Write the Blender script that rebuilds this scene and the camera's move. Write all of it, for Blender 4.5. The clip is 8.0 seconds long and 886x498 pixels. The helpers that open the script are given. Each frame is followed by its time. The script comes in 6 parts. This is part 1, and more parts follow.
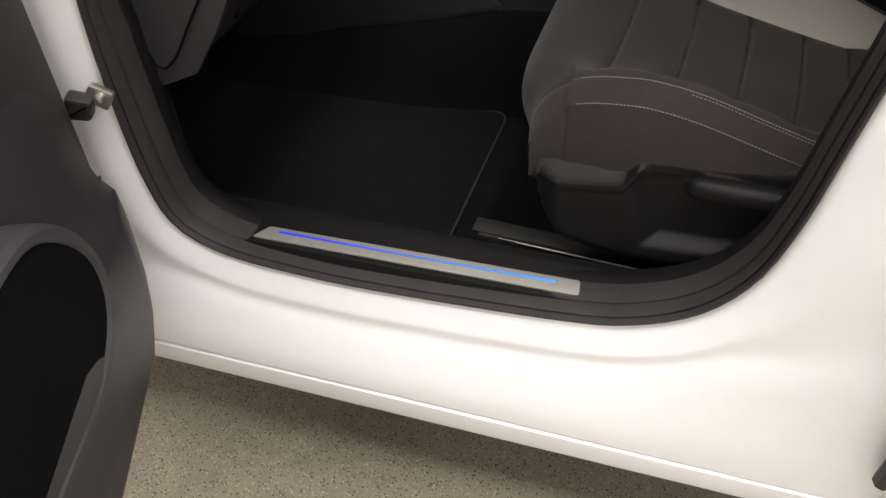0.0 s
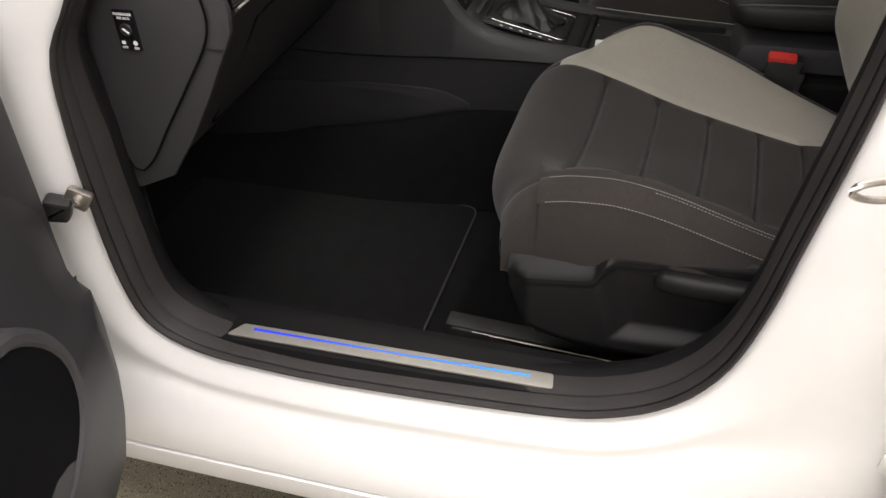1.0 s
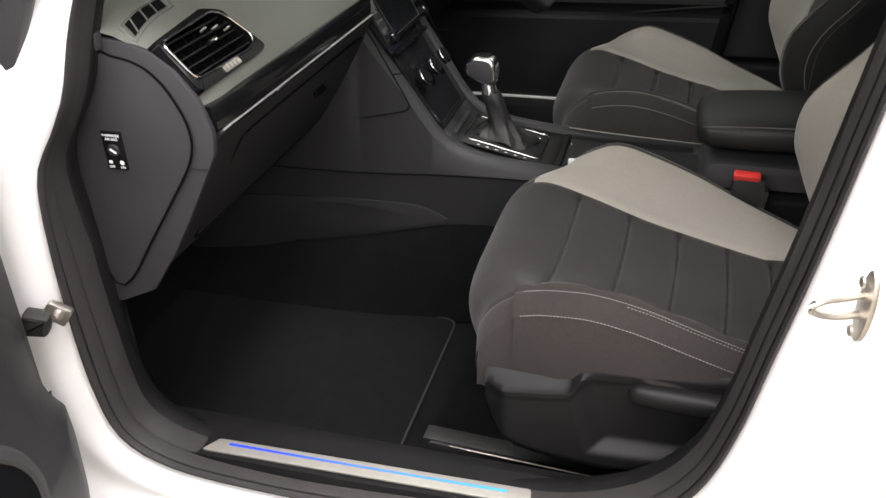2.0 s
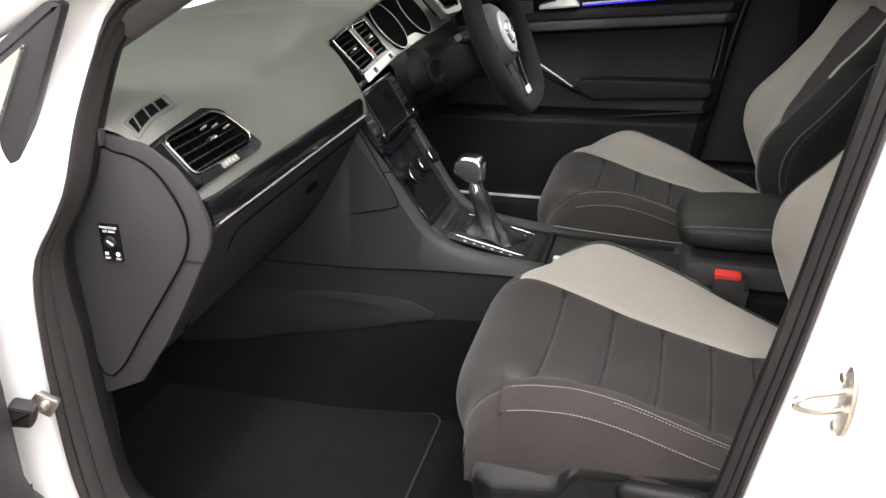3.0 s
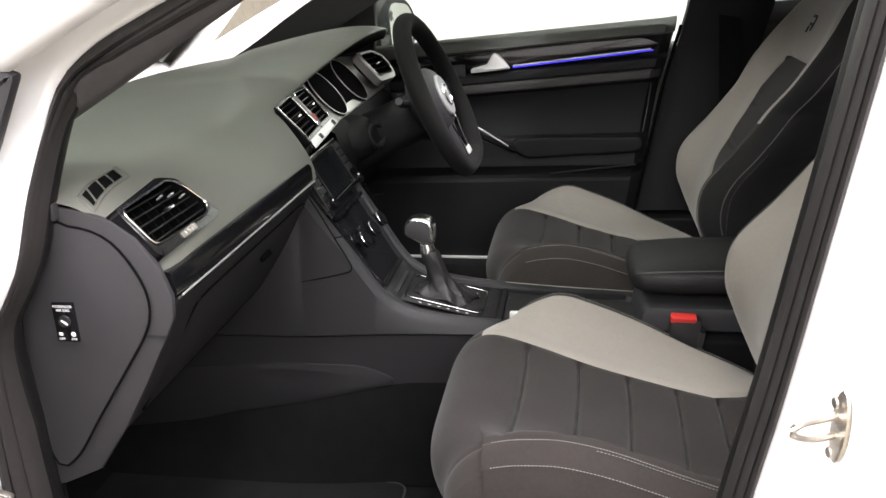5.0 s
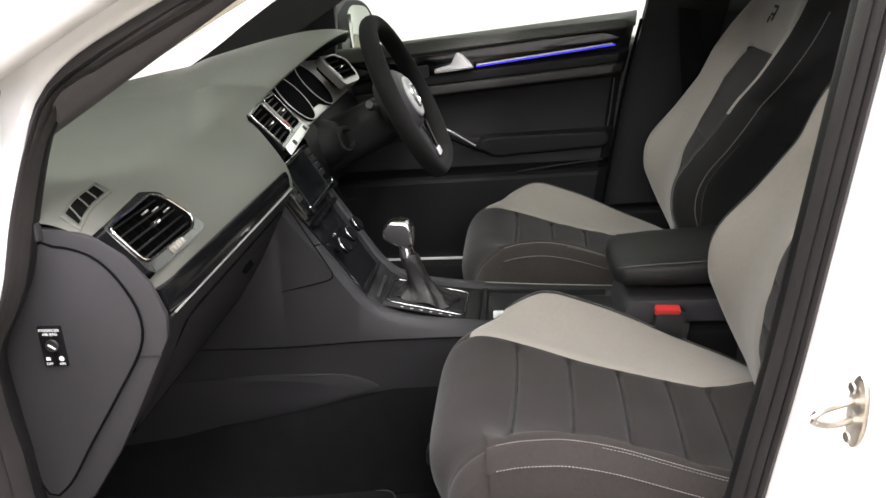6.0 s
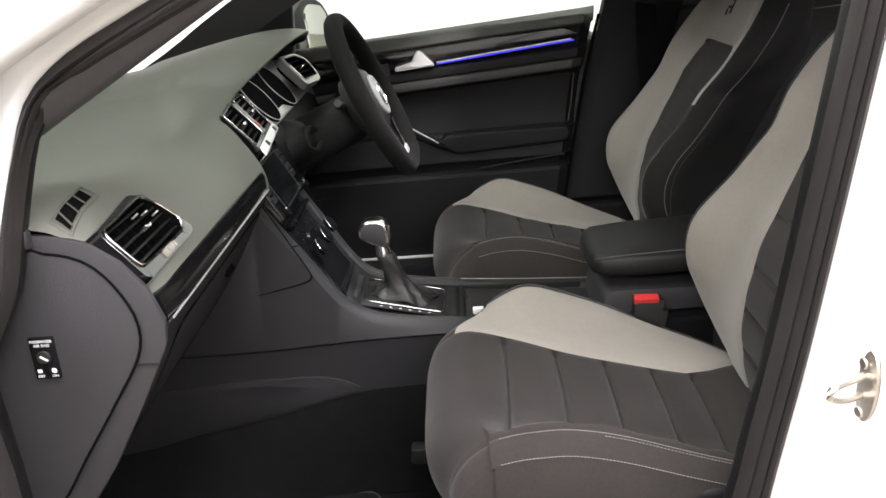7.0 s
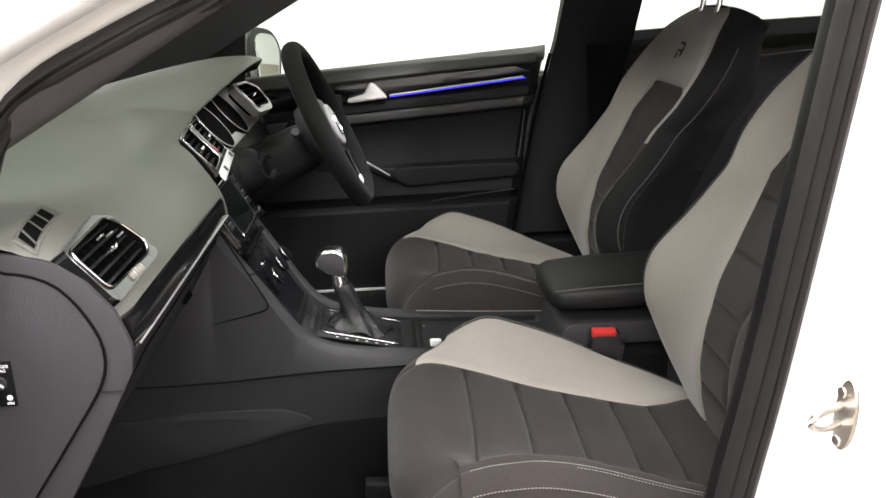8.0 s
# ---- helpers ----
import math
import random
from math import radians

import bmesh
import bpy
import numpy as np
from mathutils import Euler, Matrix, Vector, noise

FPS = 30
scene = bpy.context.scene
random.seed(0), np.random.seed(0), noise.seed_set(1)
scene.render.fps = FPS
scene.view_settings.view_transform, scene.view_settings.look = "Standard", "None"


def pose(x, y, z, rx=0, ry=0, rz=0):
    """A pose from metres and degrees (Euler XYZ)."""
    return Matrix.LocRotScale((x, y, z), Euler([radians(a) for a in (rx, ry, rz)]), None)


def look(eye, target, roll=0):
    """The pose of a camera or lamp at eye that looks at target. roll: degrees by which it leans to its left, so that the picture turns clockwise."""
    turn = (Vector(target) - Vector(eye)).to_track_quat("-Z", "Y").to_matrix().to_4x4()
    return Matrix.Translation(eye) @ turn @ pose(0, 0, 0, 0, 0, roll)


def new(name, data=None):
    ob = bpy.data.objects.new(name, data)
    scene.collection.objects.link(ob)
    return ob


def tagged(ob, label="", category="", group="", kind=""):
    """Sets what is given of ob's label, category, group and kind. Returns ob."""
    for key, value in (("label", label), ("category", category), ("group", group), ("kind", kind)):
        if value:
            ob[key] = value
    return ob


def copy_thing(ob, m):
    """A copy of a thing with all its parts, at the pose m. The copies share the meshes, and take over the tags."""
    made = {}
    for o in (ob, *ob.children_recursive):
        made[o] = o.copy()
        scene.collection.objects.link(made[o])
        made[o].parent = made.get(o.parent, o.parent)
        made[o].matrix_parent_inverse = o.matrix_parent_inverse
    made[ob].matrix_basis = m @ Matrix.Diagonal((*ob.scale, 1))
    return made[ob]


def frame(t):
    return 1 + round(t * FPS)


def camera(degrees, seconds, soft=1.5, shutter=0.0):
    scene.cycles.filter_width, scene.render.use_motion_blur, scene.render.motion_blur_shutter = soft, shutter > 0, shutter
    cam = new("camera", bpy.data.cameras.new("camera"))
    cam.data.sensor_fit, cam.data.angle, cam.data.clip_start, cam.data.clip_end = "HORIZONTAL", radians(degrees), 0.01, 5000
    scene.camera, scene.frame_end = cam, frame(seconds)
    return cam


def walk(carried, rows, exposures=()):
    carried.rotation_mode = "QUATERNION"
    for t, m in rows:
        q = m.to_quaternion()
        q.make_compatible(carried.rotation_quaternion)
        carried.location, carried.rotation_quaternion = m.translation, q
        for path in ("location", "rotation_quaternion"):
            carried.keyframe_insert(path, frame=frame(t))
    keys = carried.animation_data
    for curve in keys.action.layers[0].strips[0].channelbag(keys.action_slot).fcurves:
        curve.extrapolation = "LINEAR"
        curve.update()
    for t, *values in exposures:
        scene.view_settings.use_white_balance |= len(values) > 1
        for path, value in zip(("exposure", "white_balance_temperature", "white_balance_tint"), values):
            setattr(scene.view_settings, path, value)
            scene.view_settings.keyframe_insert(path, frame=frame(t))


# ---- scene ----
cam = camera(55.2, 8.0)
PATH = [
    (0, (0.265, -1.413, 1.169), (-0.266, -0.059, -0.204), -4.3),
    (0.5, (0.261, -1.415, 1.179), (-0.249, 0.007, -0.131), -3.7),
    (1, (0.264, -1.42, 1.189), (-0.234, 0.084, -0.032), -3.0),
    (1.5, (0.276, -1.423, 1.197), (-0.221, 0.162, 0.082), -2.7),
    (3, (0.272, -1.45, 1.211), (-0.202, 0.317, 0.404), -0.7),
    (3.5, (0.273, -1.457, 1.209), (-0.196, 0.35, 0.492), -1.0),
    (4, (0.264, -1.456, 1.198), (-0.176, 0.376, 0.528), -1.4),
    (4.5, (0.243, -1.457, 1.194), (-0.131, 0.393, 0.532), -1.7),
    (6, (0.165, -1.448, 1.195), (-0.029, 0.429, 0.531), -3.6),
    (6.5, (0.133, -1.445, 1.195), (0.004, 0.433, 0.52), -4.2),
    (7, (0.098, -1.448, 1.191), (0.045, 0.436, 0.52), -4.1),
    (7.5, (0.066, -1.444, 1.185), (0.098, 0.452, 0.548), -3.1),
    (8, (0.045, -1.441, 1.18), (0.164, 0.465, 0.585), -1.5),
]
walk(cam, [(t, look(eye, target, roll)) for t, eye, target, roll in PATH],
     exposures=[(0.0, -1.10, 6700, 10.5), (0.5, -1.05, 6700, 10.5), (1.0, -0.86, 6700, 10.8), (1.5, -0.55, 6600, 11.4), (3.0, 0.34, 6420, 12.2), (3.5, 0.22, 6420, 12.2), (4.5, 0.16, 6420, 12.2), (6.5, 0.17, 6420, 12.2), (8.0, 0.26, 6440, 12.2)])

# ---- light: a white bay with long unseen ceiling strips, most of them added fill ----
world = bpy.data.worlds.new("world")
world.use_nodes = True
world.node_tree.nodes["Background"].inputs[0].default_value = (0.9, 0.95, 1.0, 1)
world.node_tree.nodes["Background"].inputs[1].default_value = 0.05
scene.world = world
# place, length, width, watts, tilt about x and y: over the near side, and washing the far, front and rear walls
# only the strip over the near side is inferred; the others are added fill
STRIPS = [((0.9, -1.6, 2.93), 4.4, 0.5, 170.0, 0, 0), ((0.0, 3.6, 2.93), 7.0, 0.6, 190.0, 45, 0), ((-1.30, 0.0, 2.93), 0.7, 3.2, 42.0, 0, 0), ((0.3, -4.2, 2.75), 6.0, 0.6, 185.0, 45, 0),
          ((-4.8, 0.0, 2.93), 0.6, 7.0, 95.0, 0, 45), ((3.4, -2.7, 2.93), 0.6, 3.0, 35.0, 0, 0), ((0.75, -0.25, 2.93), 0.5, 1.9, 185.0, 0, 0)]
for at, lx, ly, watts, ax, ay in STRIPS:
    lamp = bpy.data.lights.new("strip_lamp", "AREA")
    lamp.shape, lamp.size, lamp.size_y, lamp.energy = "RECTANGLE", lx, ly, watts
    lamp.color = (1.0, 0.965, 0.970)
    new("strip_lamp", lamp).matrix_world = pose(*at, ax, ay, 0)


# ---- materials ----
def mat(name, color, rough=0.5, metal=0.0, spec=0.5, coat=0.0, var=0.0, var_scale=8.0, grain=0.0, grain_scale=600.0,
        rough_var=0.0, sheen=0.0, kind="noise", color2=None, emit=None, ior=1.45):
    m = bpy.data.materials.new(name)
    m.use_nodes = True
    nt = m.node_tree
    b = nt.nodes["Principled BSDF"]
    b.inputs["Base Color"].default_value = (*color, 1)
    b.inputs["Roughness"].default_value = rough
    b.inputs["Metallic"].default_value = metal
    b.inputs["Specular IOR Level"].default_value = spec
    b.inputs["Coat Weight"].default_value = coat
    b.inputs["Coat Roughness"].default_value = 0.06
    b.inputs["Sheen Weight"].default_value = sheen
    b.inputs["Sheen Roughness"].default_value = 0.5
    tc = nt.nodes.new("ShaderNodeTexCoord")
    if var > 0:
        n1 = nt.nodes.new("ShaderNodeTexNoise")
        n1.inputs["Scale"].default_value, n1.inputs["Detail"].default_value = var_scale, 6
        nt.links.new(tc.outputs["Object"], n1.inputs["Vector"])
        n2 = nt.nodes.new("ShaderNodeTexNoise")
        n2.inputs["Scale"].default_value, n2.inputs["Detail"].default_value = var_scale * 14, 3
        nt.links.new(tc.outputs["Object"], n2.inputs["Vector"])
        add = nt.nodes.new("ShaderNodeMath")
        add.operation = "ADD"
        nt.links.new(n1.outputs["Fac"], add.inputs[0])
        nt.links.new(n2.outputs["Fac"], add.inputs[1])
        ramp = nt.nodes.new("ShaderNodeMapRange")
        ramp.inputs["From Min"].default_value, ramp.inputs["From Max"].default_value = 0.6, 1.4
        nt.links.new(add.outputs[0], ramp.inputs["Value"])
        mix = nt.nodes.new("ShaderNodeMix")
        mix.data_type = "RGBA"
        lo = tuple(c * (1 - var) for c in color)
        hi = color2 or tuple(min(1, c * (1 + var)) for c in color)
        mix.inputs["A"].default_value, mix.inputs["B"].default_value = (*lo, 1), (*hi, 1)
        nt.links.new(ramp.outputs[0], mix.inputs["Factor"])
        nt.links.new(mix.outputs["Result"], b.inputs["Base Color"])
        if rough_var > 0:
            rr = nt.nodes.new("ShaderNodeMapRange")
            rr.inputs["From Min"].default_value, rr.inputs["From Max"].default_value = 0.6, 1.4
            rr.inputs["To Min"].default_value, rr.inputs["To Max"].default_value = rough - rough_var, rough + rough_var
            nt.links.new(add.outputs[0], rr.inputs["Value"])
            nt.links.new(rr.outputs[0], b.inputs["Roughness"])
    if grain > 0:
        if kind == "weave":
            g = nt.nodes.new("ShaderNodeTexWave")
            g.inputs["Scale"].default_value, g.inputs["Distortion"].default_value = grain_scale, 1.5
            g2 = nt.nodes.new("ShaderNodeTexWave")
            g2.bands_direction = "Y"
            g2.inputs["Scale"].default_value, g2.inputs["Distortion"].default_value = grain_scale, 1.5
            for w in (g, g2):
                nt.links.new(tc.outputs["Object"], w.inputs["Vector"])
            mul = nt.nodes.new("ShaderNodeMath")
            mul.operation = "MULTIPLY"
            nt.links.new(g.outputs["Fac"], mul.inputs[0])
            nt.links.new(g2.outputs["Fac"], mul.inputs[1])
            height = mul.outputs[0]
        elif kind == "cell":
            g = nt.nodes.new("ShaderNodeTexVoronoi")
            g.inputs["Scale"].default_value = grain_scale
            nt.links.new(tc.outputs["Object"], g.inputs["Vector"])
            height = g.outputs["Distance"]
        else:
            g = nt.nodes.new("ShaderNodeTexNoise")
            g.inputs["Scale"].default_value, g.inputs["Detail"].default_value = grain_scale, 4
            nt.links.new(tc.outputs["Object"], g.inputs["Vector"])
            height = g.outputs["Fac"]
        bump = nt.nodes.new("ShaderNodeBump")
        bump.inputs["Strength"].default_value, bump.inputs["Distance"].default_value = grain, 0.001
        nt.links.new(height, bump.inputs["Height"])
        nt.links.new(bump.outputs["Normal"], b.inputs["Normal"])
    if emit:
        b.inputs["Emission Color"].default_value = (*emit[0], 1)
        b.inputs["Emission Strength"].default_value = emit[1]
    return m


def glass_mat(name, tint):
    m = bpy.data.materials.new(name)
    m.use_nodes = True
    nt = m.node_tree
    nt.nodes.remove(nt.nodes["Principled BSDF"])
    tr, gl = nt.nodes.new("ShaderNodeBsdfTransparent"), nt.nodes.new("ShaderNodeBsdfGlossy")
    tr.inputs[0].default_value, gl.inputs["Roughness"].default_value = (*tint, 1), 0.02
    fr, mx = nt.nodes.new("ShaderNodeFresnel"), nt.nodes.new("ShaderNodeMixShader")
    fr.inputs["IOR"].default_value = 1.45
    nt.links.new(fr.outputs[0], mx.inputs[0])
    nt.links.new(tr.outputs[0], mx.inputs[1])
    nt.links.new(gl.outputs[0], mx.inputs[2])
    nt.links.new(mx.outputs[0], nt.nodes["Material Output"].inputs[0])
    return m


def floor_mat():
    """Beige epoxy floor with dark and pale flakes."""
    m = mat("speckled_floor", (0.27, 0.24, 0.178), 0.42, var=0.18, var_scale=2.2, rough_var=0.1, grain=0.15, grain_scale=300)
    nt = m.node_tree
    b = nt.nodes["Principled BSDF"]
    old = b.inputs["Base Color"].links[0].from_socket
    tc = nt.nodes.new("ShaderNodeTexCoord")
    for scale, limit, col in ((140.0, 0.22, (0.06, 0.05, 0.04, 1)), (190.0, 0.19, (0.55, 0.52, 0.42, 1)), (330.0, 0.26, (0.12, 0.10, 0.07, 1))):
        v = nt.nodes.new("ShaderNodeTexVoronoi")
        v.inputs["Scale"].default_value = scale
        nt.links.new(tc.outputs["Object"], v.inputs["Vector"])
        lt = nt.nodes.new("ShaderNodeMath")
        lt.operation, lt.inputs[1].default_value = "LESS_THAN", limit
        nt.links.new(v.outputs["Distance"], lt.inputs[0])
        mx = nt.nodes.new("ShaderNodeMix")
        mx.data_type = "RGBA"
        mx.inputs["B"].default_value = col
        nt.links.new(lt.outputs[0], mx.inputs["Factor"])
        nt.links.new(old, mx.inputs["A"])
        old = mx.outputs["Result"]
    nt.links.new(old, b.inputs["Base Color"])
    return m


PAINT = mat("white_paint", (0.82, 0.815, 0.805), 0.32, coat=1.0, var=0.02, var_scale=3, grain=0.02, grain_scale=900)
GREYWALL = mat("grey_wall", (0.70, 0.70, 0.69), 0.8, var=0.05, var_scale=0.8, grain=0.1, grain_scale=120)
WALL = mat("white_wall", (0.86, 0.86, 0.85), 0.7, var=0.03, var_scale=0.8, grain=0.1, grain_scale=120)
FLOOR = floor_mat()
RUBBER = mat("seal_rubber", (0.034, 0.0312, 0.0307), 0.5, spec=0.32, var=0.2, var_scale=20, grain=0.06, grain_scale=900)
PILLAR = mat("grey_pillar_cover", (0.070, 0.0660, 0.0675), 0.6, spec=0.35, var=0.1, var_scale=9, grain=0.3, grain_scale=1300, kind="cell")
TRIM = mat("grained_trim", (0.0335, 0.0323, 0.0353), 0.52, spec=0.45, var=0.1, var_scale=9, grain=0.35, grain_scale=1400, kind="cell", rough_var=0.06)
# pale grey-green: the tinted window light on the dash top, put into the colour
PAD = mat("window_lit_dash_pad", (0.132, 0.136, 0.117), 0.46, spec=0.55, var=0.08, var_scale=5, grain=0.3, grain_scale=1300, kind="cell", rough_var=0.05)
HARD = mat("hard_black_plastic", (0.026, 0.025, 0.027), 0.48, spec=0.45, var=0.1, var_scale=10, grain=0.25, grain_scale=1500, kind="cell")
CARD = mat("black_door_card", (0.0108, 0.0106, 0.0111), 0.6, spec=0.25, var=0.12, var_scale=10, grain=0.25, grain_scale=1500, kind="cell")
SILLTRIM = mat("black_sill_trim", (0.0075, 0.0073, 0.0076), 0.46, spec=0.25, var=0.12, var_scale=9, grain=0.25, grain_scale=1400, kind="cell")
SILVERGREY = mat("satin_silver_panel", (0.58, 0.58, 0.56), 0.28, metal=0.5, var=0.06, var_scale=25)
PALE = mat("pale_satin_metal", (0.82, 0.82, 0.81), 0.3, metal=0.3, var=0.05, var_scale=30)
SUEDETTE = mat("black_suede_grip", (0.010, 0.0098, 0.0096), 0.9, spec=0.06, var=0.15, var_scale=18, grain=0.3, grain_scale=900, sheen=0.03)
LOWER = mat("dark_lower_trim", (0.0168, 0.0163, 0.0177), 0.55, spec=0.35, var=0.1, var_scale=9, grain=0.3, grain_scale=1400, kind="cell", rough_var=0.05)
GLOSS = mat("piano_black", (0.006, 0.006, 0.007), 0.16, coat=0.4, var=0.2, var_scale=12)
DARK = mat("deep_black_plastic", (0.017, 0.017, 0.017), 0.45, var=0.2, var_scale=12, grain=0.1)
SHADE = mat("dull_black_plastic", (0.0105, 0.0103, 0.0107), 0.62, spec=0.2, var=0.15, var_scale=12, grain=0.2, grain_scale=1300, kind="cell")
CARPET = mat("black_carpet", (0.0075, 0.0073, 0.0076), 0.95, spec=0.05, var=0.35, var_scale=30, grain=0.9, grain_scale=900, sheen=0.03)
MATTING = mat("black_floor_mat", (0.0078, 0.0076, 0.0078), 0.95, spec=0.05, var=0.3, var_scale=40, grain=0.9, grain_scale=700, sheen=0.03)
EDGING = mat("mat_edging", (0.026, 0.026, 0.026), 0.7, var=0.1, grain=0.3)
CLOTH = mat("charcoal_cloth", (0.029, 0.0250, 0.0232), 0.92, spec=0.12, var=0.14, var_scale=14, grain=0.3, grain_scale=700, sheen=0.12)
CLOTH2 = mat("ribbed_black_cloth", (0.0245, 0.0218, 0.0205), 0.92, spec=0.12, var=0.15, var_scale=14, grain=0.3, grain_scale=700, sheen=0.10)
SUEDE = mat("grey_suede", (0.262, 0.243, 0.214), 0.95, spec=0.1, var=0.06, var_scale=11, grain=0.4, grain_scale=500, sheen=0.3)
LEATHER = mat("black_leather", (0.0115, 0.0112, 0.0112), 0.42, spec=0.34, var=0.15, var_scale=18, grain=0.4, grain_scale=700, kind="cell")
VOID = mat("vent_void", (0.006, 0.006, 0.006), 0.9, spec=0.0, var=0.2)
SEATSIDE = mat("black_seat_side", (0.0105, 0.0102, 0.0100), 0.8, spec=0.15, var=0.14, var_scale=14, grain=0.3, grain_scale=700, sheen=0.04)
THREAD = mat("pale_thread", (0.25, 0.243, 0.236), 0.8, spec=0.2, var=0.1, var_scale=60)
DARKTHREAD = mat("grey_thread", (0.10, 0.096, 0.092), 0.8, spec=0.2, var=0.1, var_scale=60)
CHROME = mat("satin_chrome", (0.88, 0.88, 0.88), 0.17, metal=1.0, var=0.04, var_scale=30)
ALU = mat("brushed_aluminium", (0.33, 0.318, 0.285), 0.40, metal=0.5, var=0.08, var_scale=60, grain=0.15, grain_scale=500)
STEEL = mat("worn_steel", (0.66, 0.62, 0.56), 0.42, metal=1.0, var=0.25, var_scale=60, grain=0.3, grain_scale=400, rough_var=0.1)
SILVER = mat("silver_trim", (0.60, 0.60, 0.58), 0.22, metal=0.9, var=0.05, var_scale=20)
RED = mat("red_button", (0.55, 0.035, 0.03), 0.4, var=0.1, var_scale=40)
WHITEINK = mat("white_ink", (0.75, 0.75, 0.75), 0.6, var=0.05)
MIRRORED = mat("mirror_glass", (0.80, 0.83, 0.80), 0.03, metal=1.0, var=0.02)


def light_line_mat():
    """A light guide that fades from deep blue to azure along its length."""
    m = mat("blue_light_line", (0.005, 0.01, 0.1), 0.4, emit=((0.012, 0.07, 1.0), 2.0))
    nt = m.node_tree
    tc, sep, ramp = nt.nodes.new("ShaderNodeTexCoord"), nt.nodes.new("ShaderNodeSeparateXYZ"), nt.nodes.new("ShaderNodeMapRange")
    ramp.inputs["From Min"].default_value, ramp.inputs["From Max"].default_value = -0.18, 0.14
    mix = nt.nodes.new("ShaderNodeMix")
    mix.data_type = "RGBA"
    mix.inputs["A"].default_value, mix.inputs["B"].default_value = (0.015, 0.05, 1.0, 1), (0.06, 0.45, 1.0, 1)
    nt.links.new(tc.outputs["Object"], sep.inputs[0])
    nt.links.new(sep.outputs["X"], ramp.inputs["Value"])
    nt.links.new(ramp.outputs[0], mix.inputs["Factor"])
    nt.links.new(mix.outputs["Result"], nt.nodes["Principled BSDF"].inputs["Emission Color"])
    return m


BLUE = light_line_mat()
BLUE2 = mat("violet_light_line", (0.05, 0.04, 0.6), 0.4, emit=((0.05, 0.035, 1.0), 0.9))
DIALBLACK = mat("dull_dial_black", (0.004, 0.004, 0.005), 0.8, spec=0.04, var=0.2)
SCREEN = mat("dark_display", (0.008, 0.009, 0.010), 0.12, coat=0.3, var=0.1)
GLASS = glass_mat("window_glass", (0.72, 0.79, 0.73))


# ---- mesh helpers ----
def thing(name, loc, label, category, group="", kind=""):
    ob = new(name)
    ob.location = loc
    ob.empty_display_size = 0.05
    return tagged(ob, label, category, group, kind)


def part(name, mesh, material, parent=None, label=""):
    """Links a mesh, given in world metres, as one object under a thing or a part."""
    if isinstance(mesh, bmesh.types.BMesh):
        bm, mesh = mesh, bpy.data.meshes.new(name)
        bm.to_mesh(mesh)
        bm.free()
    mesh.name = name
    if material and not mesh.materials:
        mesh.materials.append(material)
    ob = new(name, mesh)
    if parent is not None:
        ob.parent = parent
        if parent.parent is None and parent.type == "EMPTY":
            ob.matrix_parent_inverse = Matrix.Translation(-parent.location)
    return tagged(ob, label)


def curve(points, n=24, closed=False):
    """A smooth line of n points through the given ones (Catmull-Rom, by length)."""
    p = np.array(points, float)
    if closed:
        p = np.vstack([p[-1], p, p[0], p[1]])
    else:
        p = np.vstack([2 * p[0] - p[1], p, 2 * p[-1] - p[-2]])
    out = []
    for i in range(1, len(p) - 2):
        a, b, c, d = p[i - 1 : i + 3]
        for s in np.arange(0, 1, 1 / 16):
            out.append(0.5 * (2 * b + (c - a) * s + (2 * a - 5 * b + 4 * c - d) * s**2 + (3 * b - a - 3 * c + d) * s**3))
    if not closed:
        out.append(p[-2])
    else:
        out.append(out[0])
    out = np.array(out)
    run = np.r_[0, np.cumsum(np.linalg.norm(np.diff(out, axis=0), axis=1))]
    at = np.linspace(0, run[-1], n + 1)[:-1] if closed else np.linspace(0, run[-1], n)
    return np.stack([np.interp(at, run, out[:, k]) for k in range(p.shape[1])], 1)


def grid(P, loop_u=False, loop_v=False, caps=False, smooth=True, angle=40):
    """A mesh over an array of points (rows u, columns v)."""
    P = np.asarray(P, float)
    m, n = P.shape[:2]
    faces = []
    for i in range(m if loop_u else m - 1):
        for j in range(n if loop_v else n - 1):
            a, b = i * n + j, i * n + (j + 1) % n
            c, d = ((i + 1) % m) * n + (j + 1) % n, ((i + 1) % m) * n + j
            faces.append((a, b, c, d))
    if caps:
        faces += [tuple(range(n - 1, -1, -1)), tuple((m - 1) * n + k for k in range(n))]
    mesh = bpy.data.meshes.new("grid")
    mesh.from_pydata(P.reshape(-1, 3).tolist(), [], faces)
    bm = bmesh.new()
    bm.from_mesh(mesh)
    bmesh.ops.remove_doubles(bm, verts=bm.verts, dist=1e-6)
    bmesh.ops.recalc_face_normals(bm, faces=bm.faces)
    bm.to_mesh(mesh)
    bm.free()
    if smooth:
        mesh.polygons.foreach_set("use_smooth", [True] * len(mesh.polygons))
        mesh.set_sharp_from_angle(angle=radians(angle))
    return mesh


def thick(ob, depth, offset=-1.0):
    mod = ob.modifiers.new("thickness", "SOLIDIFY")
    mod.thickness, mod.offset = depth, offset
    return ob


